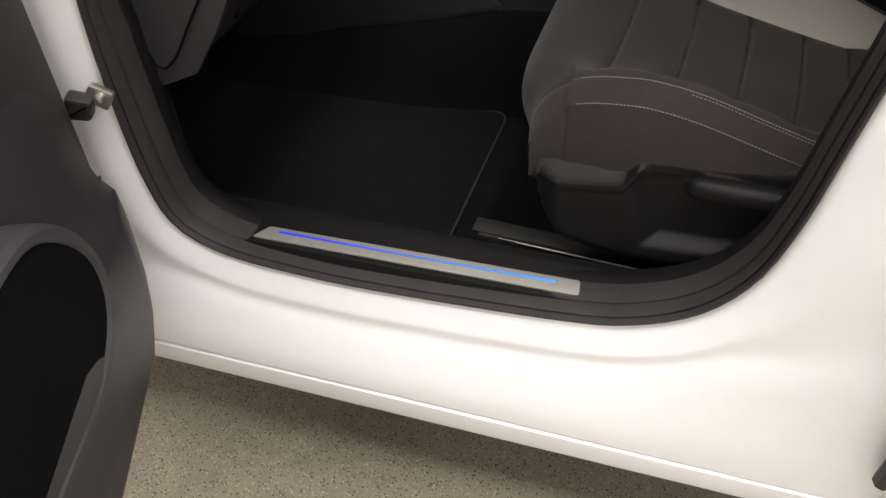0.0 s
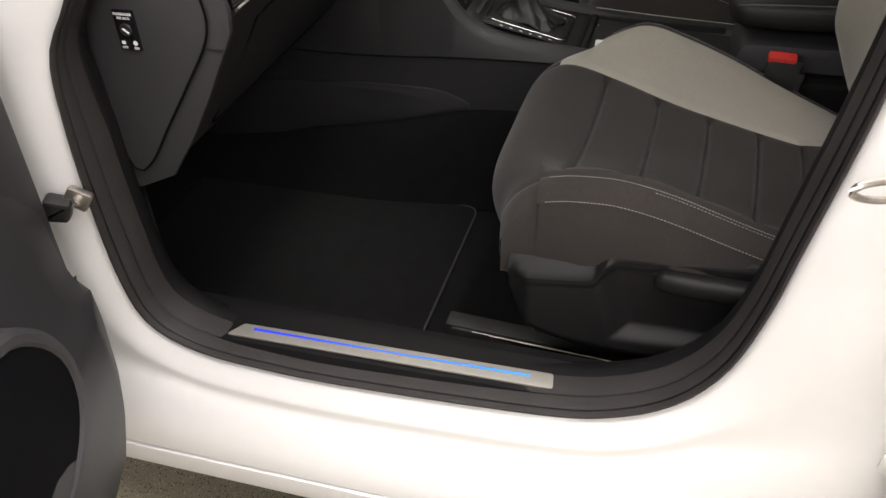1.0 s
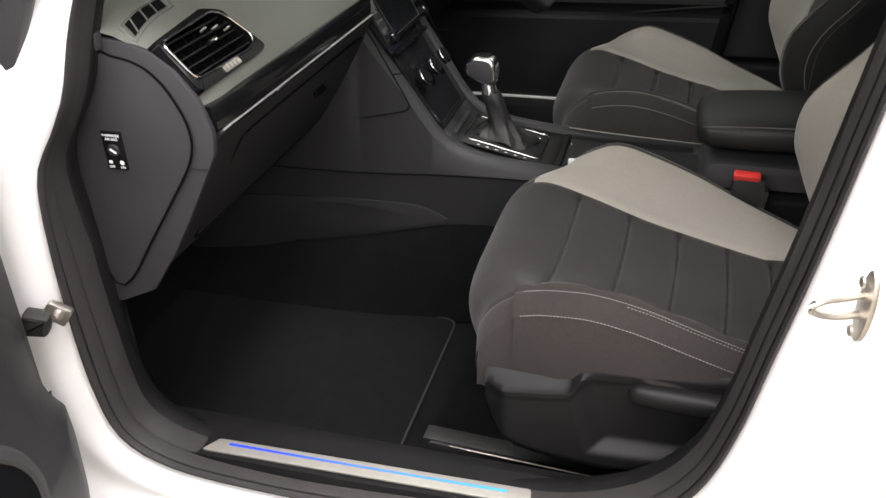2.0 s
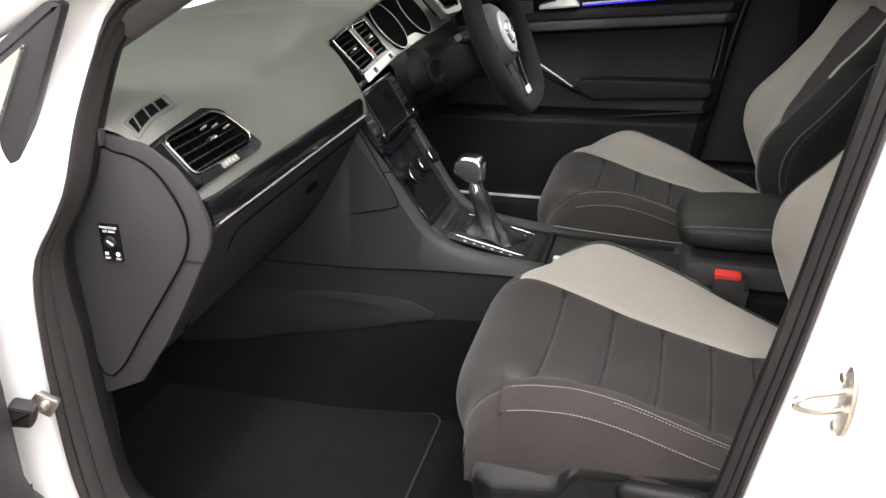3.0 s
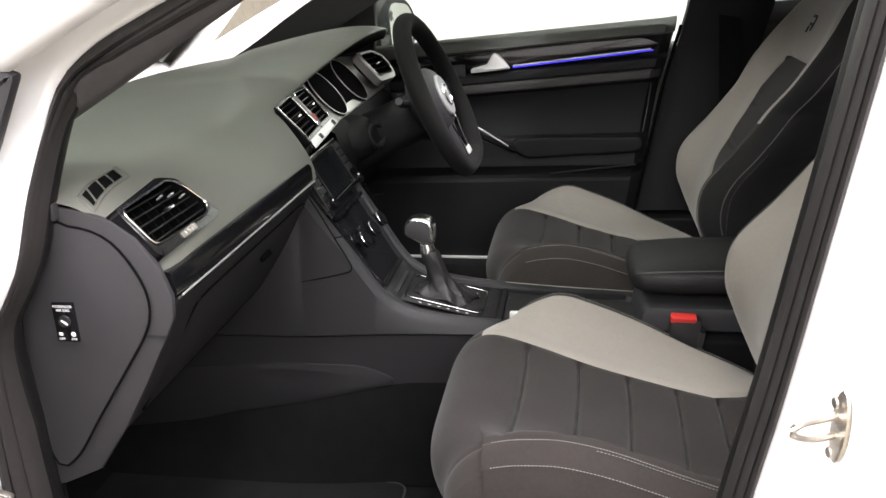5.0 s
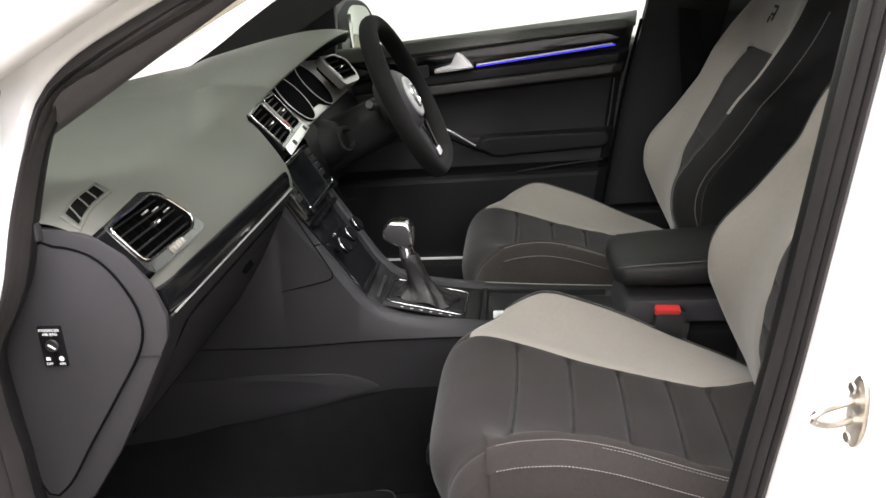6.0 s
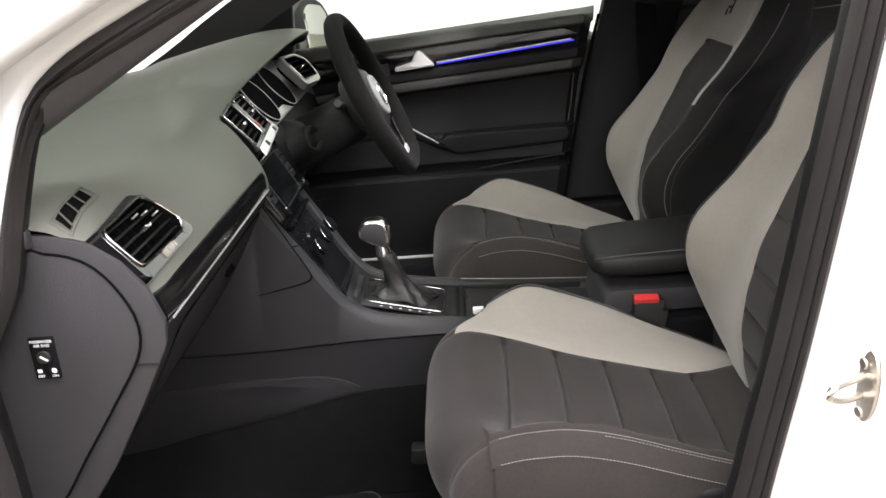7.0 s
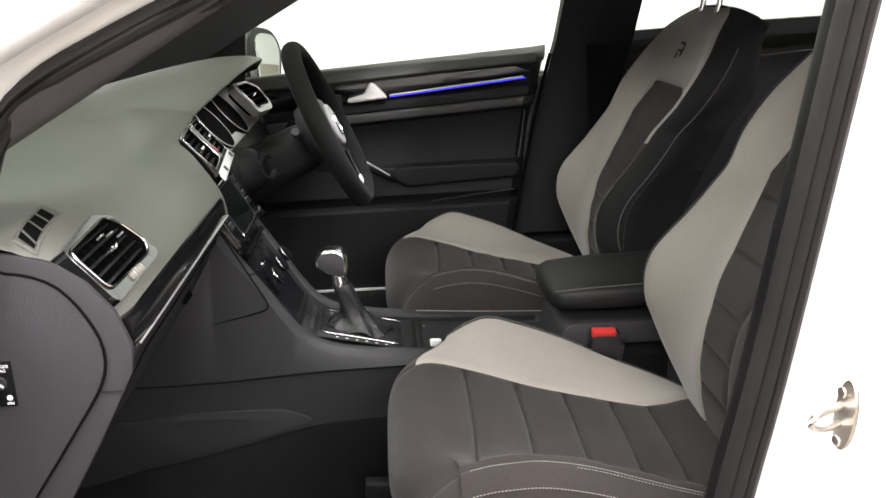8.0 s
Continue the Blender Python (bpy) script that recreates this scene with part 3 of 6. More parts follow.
out = rounded([(-0.282, -0.7135), (0.160, -0.7130), (0.157, -0.6900), (-0.265, -0.6915)], 0.004)
pm = slab(out, 0.0, 0.0035, 0.0012, "xy")
for v in pm.vertices:
    v.co.z += plate_z(v.co.x) + (v.co.y + 0.70) * 0.10
part("plate", pm, ALU, plate)
lm = sweep([(x, -0.6995, plate_z(x) + 0.0042) for x in np.linspace(-0.247, 0.129, 20)], [(-0.0012, -0.0012), (0.0012, -0.0012), (0.0012, 0.0012), (-0.0012, 0.0012)], (0, 0, 1))
part("light_line", lm, BLUE, plate, "glowing blue light line")
part("plate_base", sweep([(-0.36, -0.690, 0.4065), (-0.06, -0.690, 0.4095), (0.26, -0.690, 0.418)], [(-0.035, -0.012), (0.035, -0.012), (0.030, 0.006), (-0.030, 0.006)], (0, 0, 1)), SILLTRIM, plate, "black plastic scuff trim")
plate2 = thing("sill_plate", (-0.06, 0.69, 0.415), "brushed metal sill plate by the driver's footwell", "sill plate")
part("plate", rbox((0.43, 0.022, 0.005), (-0.04, 0.69, 0.414), 0.002), PALE, plate2)

# door check strap and striker
strap = thing("door_check_strap", (-0.41, -0.76, 0.64), "steel door check strap with a black rubber boot", "door hardware")
part("bracket", slab(rounded([(-0.017, -0.009), (0.013, -0.013), (0.017, 0.012), (-0.012, 0.014)], 0.004), 0, 0.010, 0.002), STEEL, strap).matrix_basis = pose(-0.397, -0.768, 0.650, 0, 25, 15)
part("bolt", lathe([(0, 0.004), (0.003, 0.005), (0.006, 0.003), (0.0065, -0.004)], (0, 0, 0), (0, -1, 0), 12), STEEL, strap).matrix_basis = pose(-0.393, -0.770, 0.652)
part("boot", slab(rounded([(-0.016, -0.015), (0.015, -0.012), (0.017, 0.014), (-0.014, 0.015)], 0.004), 0, 0.024, 0.006), DARK, strap, "black rubber boot").matrix_basis = pose(-0.415, -0.788, 0.642, 0, 15, 20)
stop = thing("door_stop", (0.52, -0.80, 0.52), "small white plastic door stop on the painted pillar", "door hardware")
part("stop_pad", rbox((0.020, 0.012, 0.024), (0.505, -0.806, 0.505), 0.004, turn=(0, 4, -30)), PAINT, stop)
striker = thing("door_striker", (0.44, -0.765, 0.785), "steel door striker loop on its screwed plate", "door hardware")
sp = slab([(0.0125 * math.cos(a), 0.036 * math.sin(a)) for a in np.linspace(0, 2 * math.pi, 20, endpoint=False)], 0, 0.005, 0.0015)
part("plate", sp, STEEL, striker).matrix_basis = pose(0.4330, -0.789, 0.790, 0, 4, -78)
part("loop", tube([(0.434, -0.784, 0.799), (0.420, -0.792, 0.799), (0.400, -0.806, 0.802), (0.391, -0.812, 0.799), (0.394, -0.810, 0.792), (0.414, -0.796, 0.782), (0.434, -0.784, 0.780)], 0.0033, 24, 8), STEEL, striker)
for zz in (0.814, 0.766):
    part("screw", lathe([(0, 0.0015), (0.0045, 0.0015), (0.0055, 0)], (0.4285, -0.790, zz), (-1, -0.2, 0), 10), STEEL, striker)
for piece in striker.children:
    piece.matrix_basis = Matrix.Translation((0.007, 0, 0.014)) @ piece.matrix_basis

# ---- open passenger door, hinged at the front pillar ----
HINGE = Matrix.Translation((-0.432, -0.800, 0)) @ Matrix.Rotation(radians(-69), 4, "Z")


def hinged(ob):
    """Door parts are drawn with the door along +x, inner face towards +y, and turned with it."""
    ob.data.transform(HINGE)
    return ob


door = thing("passenger_door", (-0.36, -1.05, 0.2), "open passenger door with black plastic door card", "car door")
LEAD = ((0.27, 0.040), (0.305, 0.020), (0.33, 0.006), (0.36, 0.0), (0.50, -0.006), (0.548, -0.008), (0.556, 0.006), (0.62, 0.003), (0.80, -0.012), (0.97, -0.02))


def lead(z):
    return lerp(z, [p[0] for p in LEAD], [p[1] for p in LEAD])


zz = np.r_[np.linspace(0.305, 0.54, 14), 0.548, 0.556, np.linspace(0.57, 0.95, 14)]
P = []
for z in zz:
    x0 = float(lead(z))
    bulge = 0.010 * math.sin(math.pi * (z - 0.15) / 0.75) - 0.030 * max(0.0, z - 0.5) / 0.3 + lerp(z, (0.30, 0.34, 0.42, 0.53, 0.565, 0.58, 0.80), (-0.010, 0.014, 0.030, 0.036, 0.036, 0.020, 0.012))
    P.append([(x0, -0.07, z), (x0, -0.02, z), (x0 + 0.006, 0.004 + bulge * 0.3, z), (x0 + 0.03, 0.016 + bulge * 0.6, z), (x0 + 0.10, 0.024 + bulge, z), (x0 + 0.3, 0.03 + bulge, z), (1.05, 0.03 + bulge, z), (1.08, 0.0, z)])
hinged(part("door_card", grid(P, angle=45), HARD, door, "grained black door card"))
hinged(part("door_shell", grid([[(float(lead(z)) + 0.004, -0.02, z), (float(lead(z)), -0.075, z), (0.05, -0.095 - 0.03 * math.sin(math.pi * (z - 0.15) / 0.9), z), (0.5, -0.10 - 0.04 * math.sin(math.pi * (z - 0.15) / 0.9), z), (1.06, -0.095 - 0.03 * math.sin(math.pi * (z - 0.15) / 0.9), z), (1.09, -0.02, z)] for z in np.linspace(0.30, 0.96, 18)], angle=45), PAINT, door, "white painted outer skin"))
hinged(part("door_bottom", rbox((1.06, 0.10, 0.02), (0.57, -0.04, 0.304), 0.006), HARD, door))
hinged(part("edge_seal", sweep(curve([(0.004, 0.016, 0.42), (0.004, 0.012, 0.37), (0.012, 0.006, 0.325), (0.035, 0.002, 0.300), (0.12, 0.0, 0.296), (0.4, 0.0, 0.294)], 30), ring(0.006, 8), (0, 1, 0)), RUBBER, door, "black rubber edge seal"))
pocket = curve([(0.286, 0.700), (0.227, 0.659), (0.190, 0.600), (0.193, 0.546), (0.226, 0.513), (0.28, 0.497), (0.348, 0.502), (0.42, 0.510), (0.60, 0.515), (0.75, 0.56), (0.72, 0.66), (0.55, 0.705), (0.40, 0.712)], 60, closed=True)
hinged(part("pocket_rim", sweep([(x, 0.064, z) for x, z in pocket], [(-0.011, -0.02), (0.009, -0.02), (0.010, 0.006), (0.004, 0.012), (-0.004, 0.012), (-0.010, 0.006)], (0, 1, 0), closed=True), TRIM, door, "raised rim of the door pocket"))
# no hollow here: a raised black slab gives the shade inside the pocket
hinged(part("pocket", slab([(x, z) for x, z in pocket], 0.018, 0.0725, 0.002), DIALBLACK, door, "black slab in place of the shaded speaker and pocket recess"))
hinged(part("middle_card", slab(rounded([(-0.004, 0.548), (0.118, 0.607), (0.232, 0.659), (0.50, 0.700), (1.05, 0.705), (1.05, 0.80), (0.50, 0.80), (0.167, 0.716), (0.122, 0.670), (0.010, 0.560)], 0.004), 0.0, 0.0190, 0.004), TRIM, door, "grained middle panel of the door card"))
hinged(part("upper_card", slab(rounded([(0.016, 0.566), (0.120, 0.674), (0.163, 0.720), (0.50, 0.806), (1.05, 0.806), (1.05, 0.94), (0.006, 0.94)], 0.006), -0.01, 0.0215, 0.004), HARD, door, "black upper door card"))

# mirror on the open door
mirror = thing("door_mirror", (-0.33, -0.81, 0.93), "dark door mirror with greenish glass", "door mirror")
mo = [(-0.03, 0.0), (0.0, 0.008), (0.082, 0.175), (0.066, 0.180), (-0.01, 0.125), (-0.14, 0.04), (-0.14, 0.0)]
MIR = pose(-0.392, -0.740, 0.904, 0, 0, 10) @ Matrix.Scale(1.126, 4)
for nm, ol, a, b, mm in (("housing", rounded(mo, 0.012), 0.0, 0.02, HARD), ("glass", rounded([(-0.028, 0.012), (0.045, 0.145), (-0.02, 0.100), (-0.13, 0.03), (-0.13, 0.012)], 0.01), -0.004, 0.004, MIRRORED)):
    me = slab(ol, a, b, 0.003 if nm == "glass" else 0.008)
    me.transform(MIR)
    part(nm, me, mm, mirror)
part("stalk", sweep([(-0.40, -0.80, 0.93), (-0.47, -0.86, 0.92), (-0.52, -0.95, 0.92)], ring(0.02, 8), (0, 0, 1)), HARD, mirror)

# ---- driver's door, closed, seen from inside ----
ddoor = thing("driver_door", (0.05, 0.72, 0.3), "closed driver's door with dark trim and a violet light line", "car door")


def belt(x):
    return 0.9895 + 0.076 * x


def rear_edge(z):
    return lerp(z, (0.30, 0.562, 0.703, 0.863, 1.01, 1.06), (0.32, 0.367, 0.391, 0.420, 0.457, 0.468))


def on_card(x, y, dz):
    """A point of the door's inner face, dz below the belt line; the lower mouldings lie flatter than the belt."""
    slope = lerp(dz, (-0.26, -0.14), (0.018, 0.076))
    return (x, y, 0.9895 + dz + slope * x)


def card_strip(name, profile, material, label="", x0=-0.60, inset=0.006):
    P = []
    for u in np.linspace(0, 1, 40):
        row = []
        for y, dz in profile:
            end = rear_edge(0.9895 + dz + 0.04) - inset
            x = x0 + u * (end - x0)
            turn = max(0.0, (u - 0.975) / 0.025)
            row.append(on_card(x, y + 0.022 * turn * turn, dz))
        P.append(row)
    return part(name, grid(P, angle=30), material, ddoor, label)


BELT = mat("grey_belt_pad", (0.062, 0.065, 0.057), 0.5, spec=0.5, var=0.1, grain=0.3, grain_scale=1300, kind="cell")
BAND = mat("grey_band_vinyl", (0.045, 0.044, 0.043), 0.5, var=0.1, grain=0.3, grain_scale=1200, kind="cell")
card_strip("belt_pad", [(0.762, -0.004), (0.740, 0.004), (0.728, 0.001), (0.716, -0.008), (0.706, -0.020), (0.702, -0.027), (0.704, -0.031), (0.720, -0.033)], BELT, "soft grey pad along the window sill")
card_strip("door_card", [(0.722, -0.031), (0.720, -0.080), (0.712, -0.086), (0.702, -0.088), (0.699, -0.096), (0.699, -0.108), (0.703, -0.112), (0.704, -0.136), (0.710, -0.140), (0.724, -0.146), (0.727, -0.17), (0.726, -0.22), (0.718, -0.250),
                         (0.704, -0.256), (0.700, -0.264), (0.700, -0.300), (0.694, -0.312), (0.692, -0.326), (0.702, -0.338), (0.706, -0.352), (0.690, -0.360)], CARD, "dark grained door card")
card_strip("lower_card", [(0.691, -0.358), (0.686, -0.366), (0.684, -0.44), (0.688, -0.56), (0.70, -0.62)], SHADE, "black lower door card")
card_strip("grey_band", [(0.702, -0.112), (0.696, -0.115), (0.694, -0.122), (0.696, -0.133), (0.702, -0.137)], BAND, "grey vinyl band", inset=0.014)
gloss_end = rounded([(-0.5, -0.034), (0.372, -0.034), (0.412, -0.052), (0.404, -0.066), (0.36, -0.078), (-0.5, -0.083)], 0.012)
gm = slab(gloss_end, 0.708, 0.724, 0.003)
for v in gm.vertices:
    v.co.z += belt(v.co.x)
part("gloss_strip", gm, GLOSS, ddoor, "piano black door strip with a pointed end")
part("light_line", sweep([(x, 0.7065, belt(x) - 0.0775 + 0.030 * (x - 0.055)) for x in np.linspace(0.055, 0.398, 10)], [(-0.002, -0.0019), (0.002, -0.0019), (0.002, 0.0012), (-0.002, 0.0012)], (0, 0, 1)), BLUE2, ddoor, "glowing violet light line")
part("light_line_edge", sweep([(x, 0.7060, belt(x) - 0.0738 + 0.030 * (x - 0.055)) for x in np.linspace(0.055, 0.392, 10)], [(-0.0016, -0.0016), (0.0016, -0.0016), (0.0016, 0.0014), (-0.0016, 0.0014)], (0, 0, 1)), PALE, ddoor, "bright upper edge of the light line")
hm = slab(rounded([(-0.055, -0.008), (0.045, -0.006), (0.040, 0.004), (0.018, 0.032), (0.006, 0.036), (0.000, 0.030), (-0.012, 0.010), (-0.055, 0.002)], 0.006), -0.012, 0.008, 0.004)
hm.transform(pose(0.005, 0.698, belt(0) - 0.073, 0, -4, 0))
part("door_handle", hm, PALE, ddoor, "satin metal door handle")
part("window_switch", rbox((0.05, 0.012, 0.030), (-0.090, 0.702, belt(-0.08) - 0.075), 0.004, turn=(0, -4, 0)), TRIM, ddoor)
part("grab_strip", tube([(-0.13, 0.652, 0.830), (-0.03, 0.650, 0.775), (0.047, 0.648, 0.727)], 0.0020, 14), SILVERGREY, ddoor, "bright grab handle edge")
part("grab_handle", tube([(-0.20, 0.676, 0.862), (-0.04, 0.668, 0.766), (0.02, 0.668, 0.735), (0.062, 0.690, 0.712)], 0.012, 20), SHADE, ddoor, "slanting black grab handle")
part("armrest", slab(rounded([(0.047, 0.717), (0.062, 0.738), (0.12, 0.742), (0.374, 0.744), (0.384, 0.722), (0.369, 0.704), (0.20, 0.694), (0.090, 0.687)], 0.014), 0.712, 0.678, 0.009, seg=4), CARD, ddoor, "moulded armrest with a pull recess")
part("pocket_edge", tube([(0.150, 0.684, 0.646), (0.26, 0.682, 0.660), (0.366, 0.683, 0.671)], 0.003, 16), CARD, ddoor, "rolled edge of the door pocket")
part("card_groove", tube([(0.396, 0.7005, 0.872), (0.388, 0.703, 0.80), (0.380, 0.701, 0.752)], 0.0022, 16), BAND, ddoor, "faint rear groove of the card")
part("door_edge_seal", tube([(rear_edge(z) + 0.004, 0.712, z) for z in (0.34, 0.45, 0.562, 0.703, 0.863, 1.01)], 0.004, 24), VOID, ddoor, "black seal along the door's rear edge")
part("window_frame", sweep([(0.492, 0.73, 1.03), (0.505, 0.66, 1.25), (0.52, 0.60, 1.40)], [(-0.02, -0.02), (0.012, -0.02), (0.012, 0.02), (-0.02, 0.02)], (0, 1, 0)), PAINT, ddoor, "white window frame edge")
part("window_frame", sweep(curve([(-0.50, 0.735, 1.005), (-0.2, 0.685, 1.165), (0.27, 0.605, 1.385), (0.52, 0.595, 1.40)], 20), [(-0.015, -0.015), (0.015, -0.015), (0.015, 0.015), (-0.015, 0.015)], (0, 1, 0)), DARK, ddoor)
fmirror = thing("door_mirror", (-0.36, 0.93, 0.99), "white-backed far door mirror seen through the window", "door mirror")
fm = slab(rounded([(-0.05, -0.085), (0.07, -0.08), (0.085, 0.02), (0.05, 0.075), (-0.02, 0.085), (-0.06, 0.05)], 0.03), 0, 0.07, 0.012, "yz")
fm.transform(pose(-0.335, 0.93, 1.005, 0, 0, -35))
part("housing", fm, DARK, fmirror, "black mirror housing")
fg = slab(rounded([(-0.016, -0.070), (0.058, -0.066), (0.068, 0.018), (0.046, 0.060), (-0.010, 0.068), (-0.030, 0.046)], 0.02), 0.0, 0.006, 0.002, "yz")
fg.transform(pose(-0.2800, 0.8915, 1.005, 0, 0, -35))
part("glass", fg, MIRRORED, fmirror)
part("stalk", rbox((0.05, 0.14, 0.03), (-0.315, 0.83, 0.975), 0.01), DARK, fmirror)


# ---- front seats ----
def seat(yc, group):
    """A sports seat: strips of cloth and suede over bolsters, on a rail with a plastic side cover."""
    s = thing("front_seat", (0.30, yc, 0.258), "dark cloth sports seat with grey suede bolsters and pale stitching", "car seat", group)
    # cushion: middle and ridge lines in x and z, from the front lip to the back
    NC = 320
    mid = curve([(0.080, 0.455), (0.038, 0.505), (0.026, 0.560), (0.045, 0.603), (0.085, 0.622), (0.15, 0.612), (0.25, 0.582), (0.37, 0.555), (0.50, 0.530), (0.56, 0.520)], NC)
    rid = curve([(0.112, 0.460), (0.066, 0.505), (0.052, 0.555), (0.070, 0.604), (0.115, 0.640), (0.18, 0.655), (0.25, 0.645), (0.37, 0.607), (0.50, 0.570), (0.56, 0.553)], NC)
    # the inner ridge falls away sooner towards the back
    rin = curve([(0.112, 0.460), (0.066, 0.505), (0.052, 0.550), (0.066, 0.588), (0.102, 0.612), (0.140, 0.634), (0.178, 0.650), (0.206, 0.652), (0.24, 0.642), (0.33, 0.606), (0.43, 0.558), (0.50, 0.525), (0.56, 0.495)], NC)
    # stations: fraction of the half width, share of the ridge line, drop in metres
    st = smoothfun([(0.0, 0.0), (0.35, 0.0), (0.46, 0.03), (0.60, 0.16), (0.72, 0.50), (0.80, 0.86), (0.86, 1.0), (0.92, 0.98), (0.97, 0.86), (1.0, 0.62)])
    SEAMS = (0.143, 0.222, 0.297, 0.370, 0.432)

    def suede_edge(i):
        return 0.53 if i < 90 else lerp(mid[i][0], (0.08, 0.155, 0.25, 0.37, 0.43, 0.47, 0.515, 0.56), (0.54, 0.465, 0.43, 0.395, 0.38, 0.45, 0.57, 0.68))

    half = lambda i: 0.225 + 0.025 * min(1.0, max(0.0, (i - 40) / 92))

    def cpoint(i, f):
        w = float(st(abs(f)))
        a, b = mid[i], (rin if f > 0 else rid)[i]
        xz = a * (1 - w) + b * w if abs(f) < 0.86 else b
        z = xz[1]
        if abs(f) > 0.86:
            z -= 0.012 * ((abs(f) - 0.86) / 0.14) ** 2 * 2.0
        x = xz[0] + (0.012 * abs(f) ** 3 if i < 104 else 0)
        # seam dips: long seams at the panel joints, cross seams on the middle panel
        cs = suede_edge(i)
        for seam in ((cs, 0.885) if f > 0 else (0.885,)):
            z -= 0.0045 * math.exp(-((abs(f) - seam) / 0.018) ** 2)
        if -0.87 < f < cs:
            fade = min(1.0, (0.87 + f) / 0.10)
            for k in SEAMS:
                bow = k + 0.004 * (1 - (f / 0.6) ** 2) + 0.006 * f
                if z > 0.5 and i > 105:
                    z -= fade * (0.0085 * math.exp(-((x - bow) / 0.0036) ** 2) + 0.0052 * math.exp(-((x - bow) / 0.017) ** 2))
        z += 0.002 * noise.noise(Vector((x * 9, f * 2.2, z * 9)))
        return (x, yc + f * half(i), z)

    def strip(name, f0, f1, n, material, label="", first=0):
        fs = np.linspace(f0, f1, n)
        return part(name, grid([[cpoint(i, f) for f in fs] for i in range(first, NC)], angle=70), material, s, label)

    part("cushion_centre", grid([[cpoint(i, f) for f in np.linspace(-0.85, suede_edge(i), 36)] for i in range(NC)], angle=70), CLOTH2, s, "ribbed dark cloth centre panel with cross seams")
    for sg in (-1, 1):
        n1, n2 = 0.885 * sg, 1.0 * sg
        if sg > 0:
            cut, across = 90, lambda i: np.linspace(suede_edge(i), 0.85, 18)
            part("cushion_bolster", grid([[cpoint(i, f) for f in across(i)] for i in range(cut + 1)], angle=70), CLOTH, s, "charcoal cloth bolster")
            part("suede_panel", grid([[cpoint(i, f) for f in across(i)] for i in range(cut, NC)], angle=70), SUEDE, s, "pale grey suede inner bolster face")
        strip("cushion_top_edge", 0.85 * sg, n1, 5, CLOTH, "", 26)
        strip("cushion_edge", n1, n2, 7, CLOTH, "charcoal cloth edge", 30)
        # side wall of the cushion
        P = []
        for i in range(64, NC, 3):
            x, y, z = cpoint(i, n2)
            P.append([(x, y, z), (x, y + sg * 0.006, z - 0.02), (x, y + sg * 0.008, z - 0.05), (x, y + sg * 0.004, max(0.50, z - 0.10)), (x, y - sg * 0.01, 0.49)])
        part("cushion_side", grid(P, angle=60), CLOTH, s)
        for fr, lo in ((0.905, 0), (1.0, 1)):
            line = []
            for i in range(110, NC, 12):
                x, y, z = cpoint(i, fr * sg)
                line.append((x, y + sg * (0.0035 if lo else 0.001), z + (0.0015 if not lo else 0.003)))
            part("stitching", stitches(line, 120 if lo == 0 else 105, 0.0005), THREAD, s, "row of pale thread")
        if sg < 0:
            line = [(x, y - 0.001, z + 0.001) for x, y, z in (cpoint(i, 0.922 * sg) for i in range(168, NC, 12))]
            part("stitching", stitches(line, 70, 0.0004), THREAD, s)
    # dark thread lines in the cross seams
    for k in SEAMS:
        line = []
        for f in np.linspace(-0.80, lerp(k, (0.14, 0.25, 0.43), (0.45, 0.40, 0.345)), 16):
            bow = k + 0.004 * (1 - (f / 0.6) ** 2) + 0.006 * f
            w, side = float(st(abs(f))), (rin if f > 0 else rid)
            i = min(range(106, NC), key=lambda q: abs(mid[q][0] * (1 - w) + side[q][0] * w - bow))
            x, y, z = cpoint(i, f)
            line.append((x, y, z + 0.0006))
        part("seam", tube(line, 0.0010, 32, 6), DARK, s)
    # underside pan
    part("seat_pan", rbox((0.40, 0.40, 0.05), (0.30, yc, 0.455), 0.02), DARK, s)
    # backrest lines: middle and ridge in z and x, half width
    xm = smoothfun([(0.50, 0.520), (0.58, 0.500), (0.65, 0.494), (0.72, 0.503), (0.787, 0.530), (0.88, 0.592), (0.965, 0.648), (1.03, 0.668), (1.09, 0.694), (1.13, 0.737)])
    xr = smoothfun([(0.50, 0.535), (0.58, 0.496), (0.65, 0.464), (0.70, 0.448), (0.763, 0.458), (0.834, 0.515), (0.905, 0.567), (0.98, 0.615), (1.05, 0.664), (1.09, 0.692), (1.13, 0.737)])
    hw = smoothfun([(0.50, 0.205), (0.60, 0.220), (0.70, 0.222), (0.80, 0.214), (0.87, 0.205), (0.902, 0.200), (0.925, 0.212), (0.955, 0.228), (1.0, 0.228), (1.04, 0.212), (1.08, 0.182), (1.105, 0.150), (1.122, 0.118), (1.13, 0.09)])
    levels = np.r_[np.linspace(0.50, 1.10, 70), 1.108, 1.115, 1.122, 1.127, 1.13]

    def back_seam(z):
        return lerp(z, (0.50, 0.60, 0.72, 0.80, 0.85, 0.905, 0.94, 0.96, 0.972), (0.26, 0.24, 0.22, 0.30, 0.43, 0.56, 0.50, 0.44, 0.38))

    def bpoint(z, f):
        w = float(st(min(1.0, abs(f))))
        x = float(xm(z)) * (1 - w) + float(xr(z)) * w if abs(f) < 0.86 else float(xr(z))
        if abs(f) > 0.86:
            x += 0.016 * ((abs(f) - 0.86) / 0.14) ** 2
        for seam in (back_seam(z), 0.885):
            if z < 0.965 or seam > 0.6:
                x += 0.004 * math.exp(-((abs(f) - seam) / 0.02) ** 2)
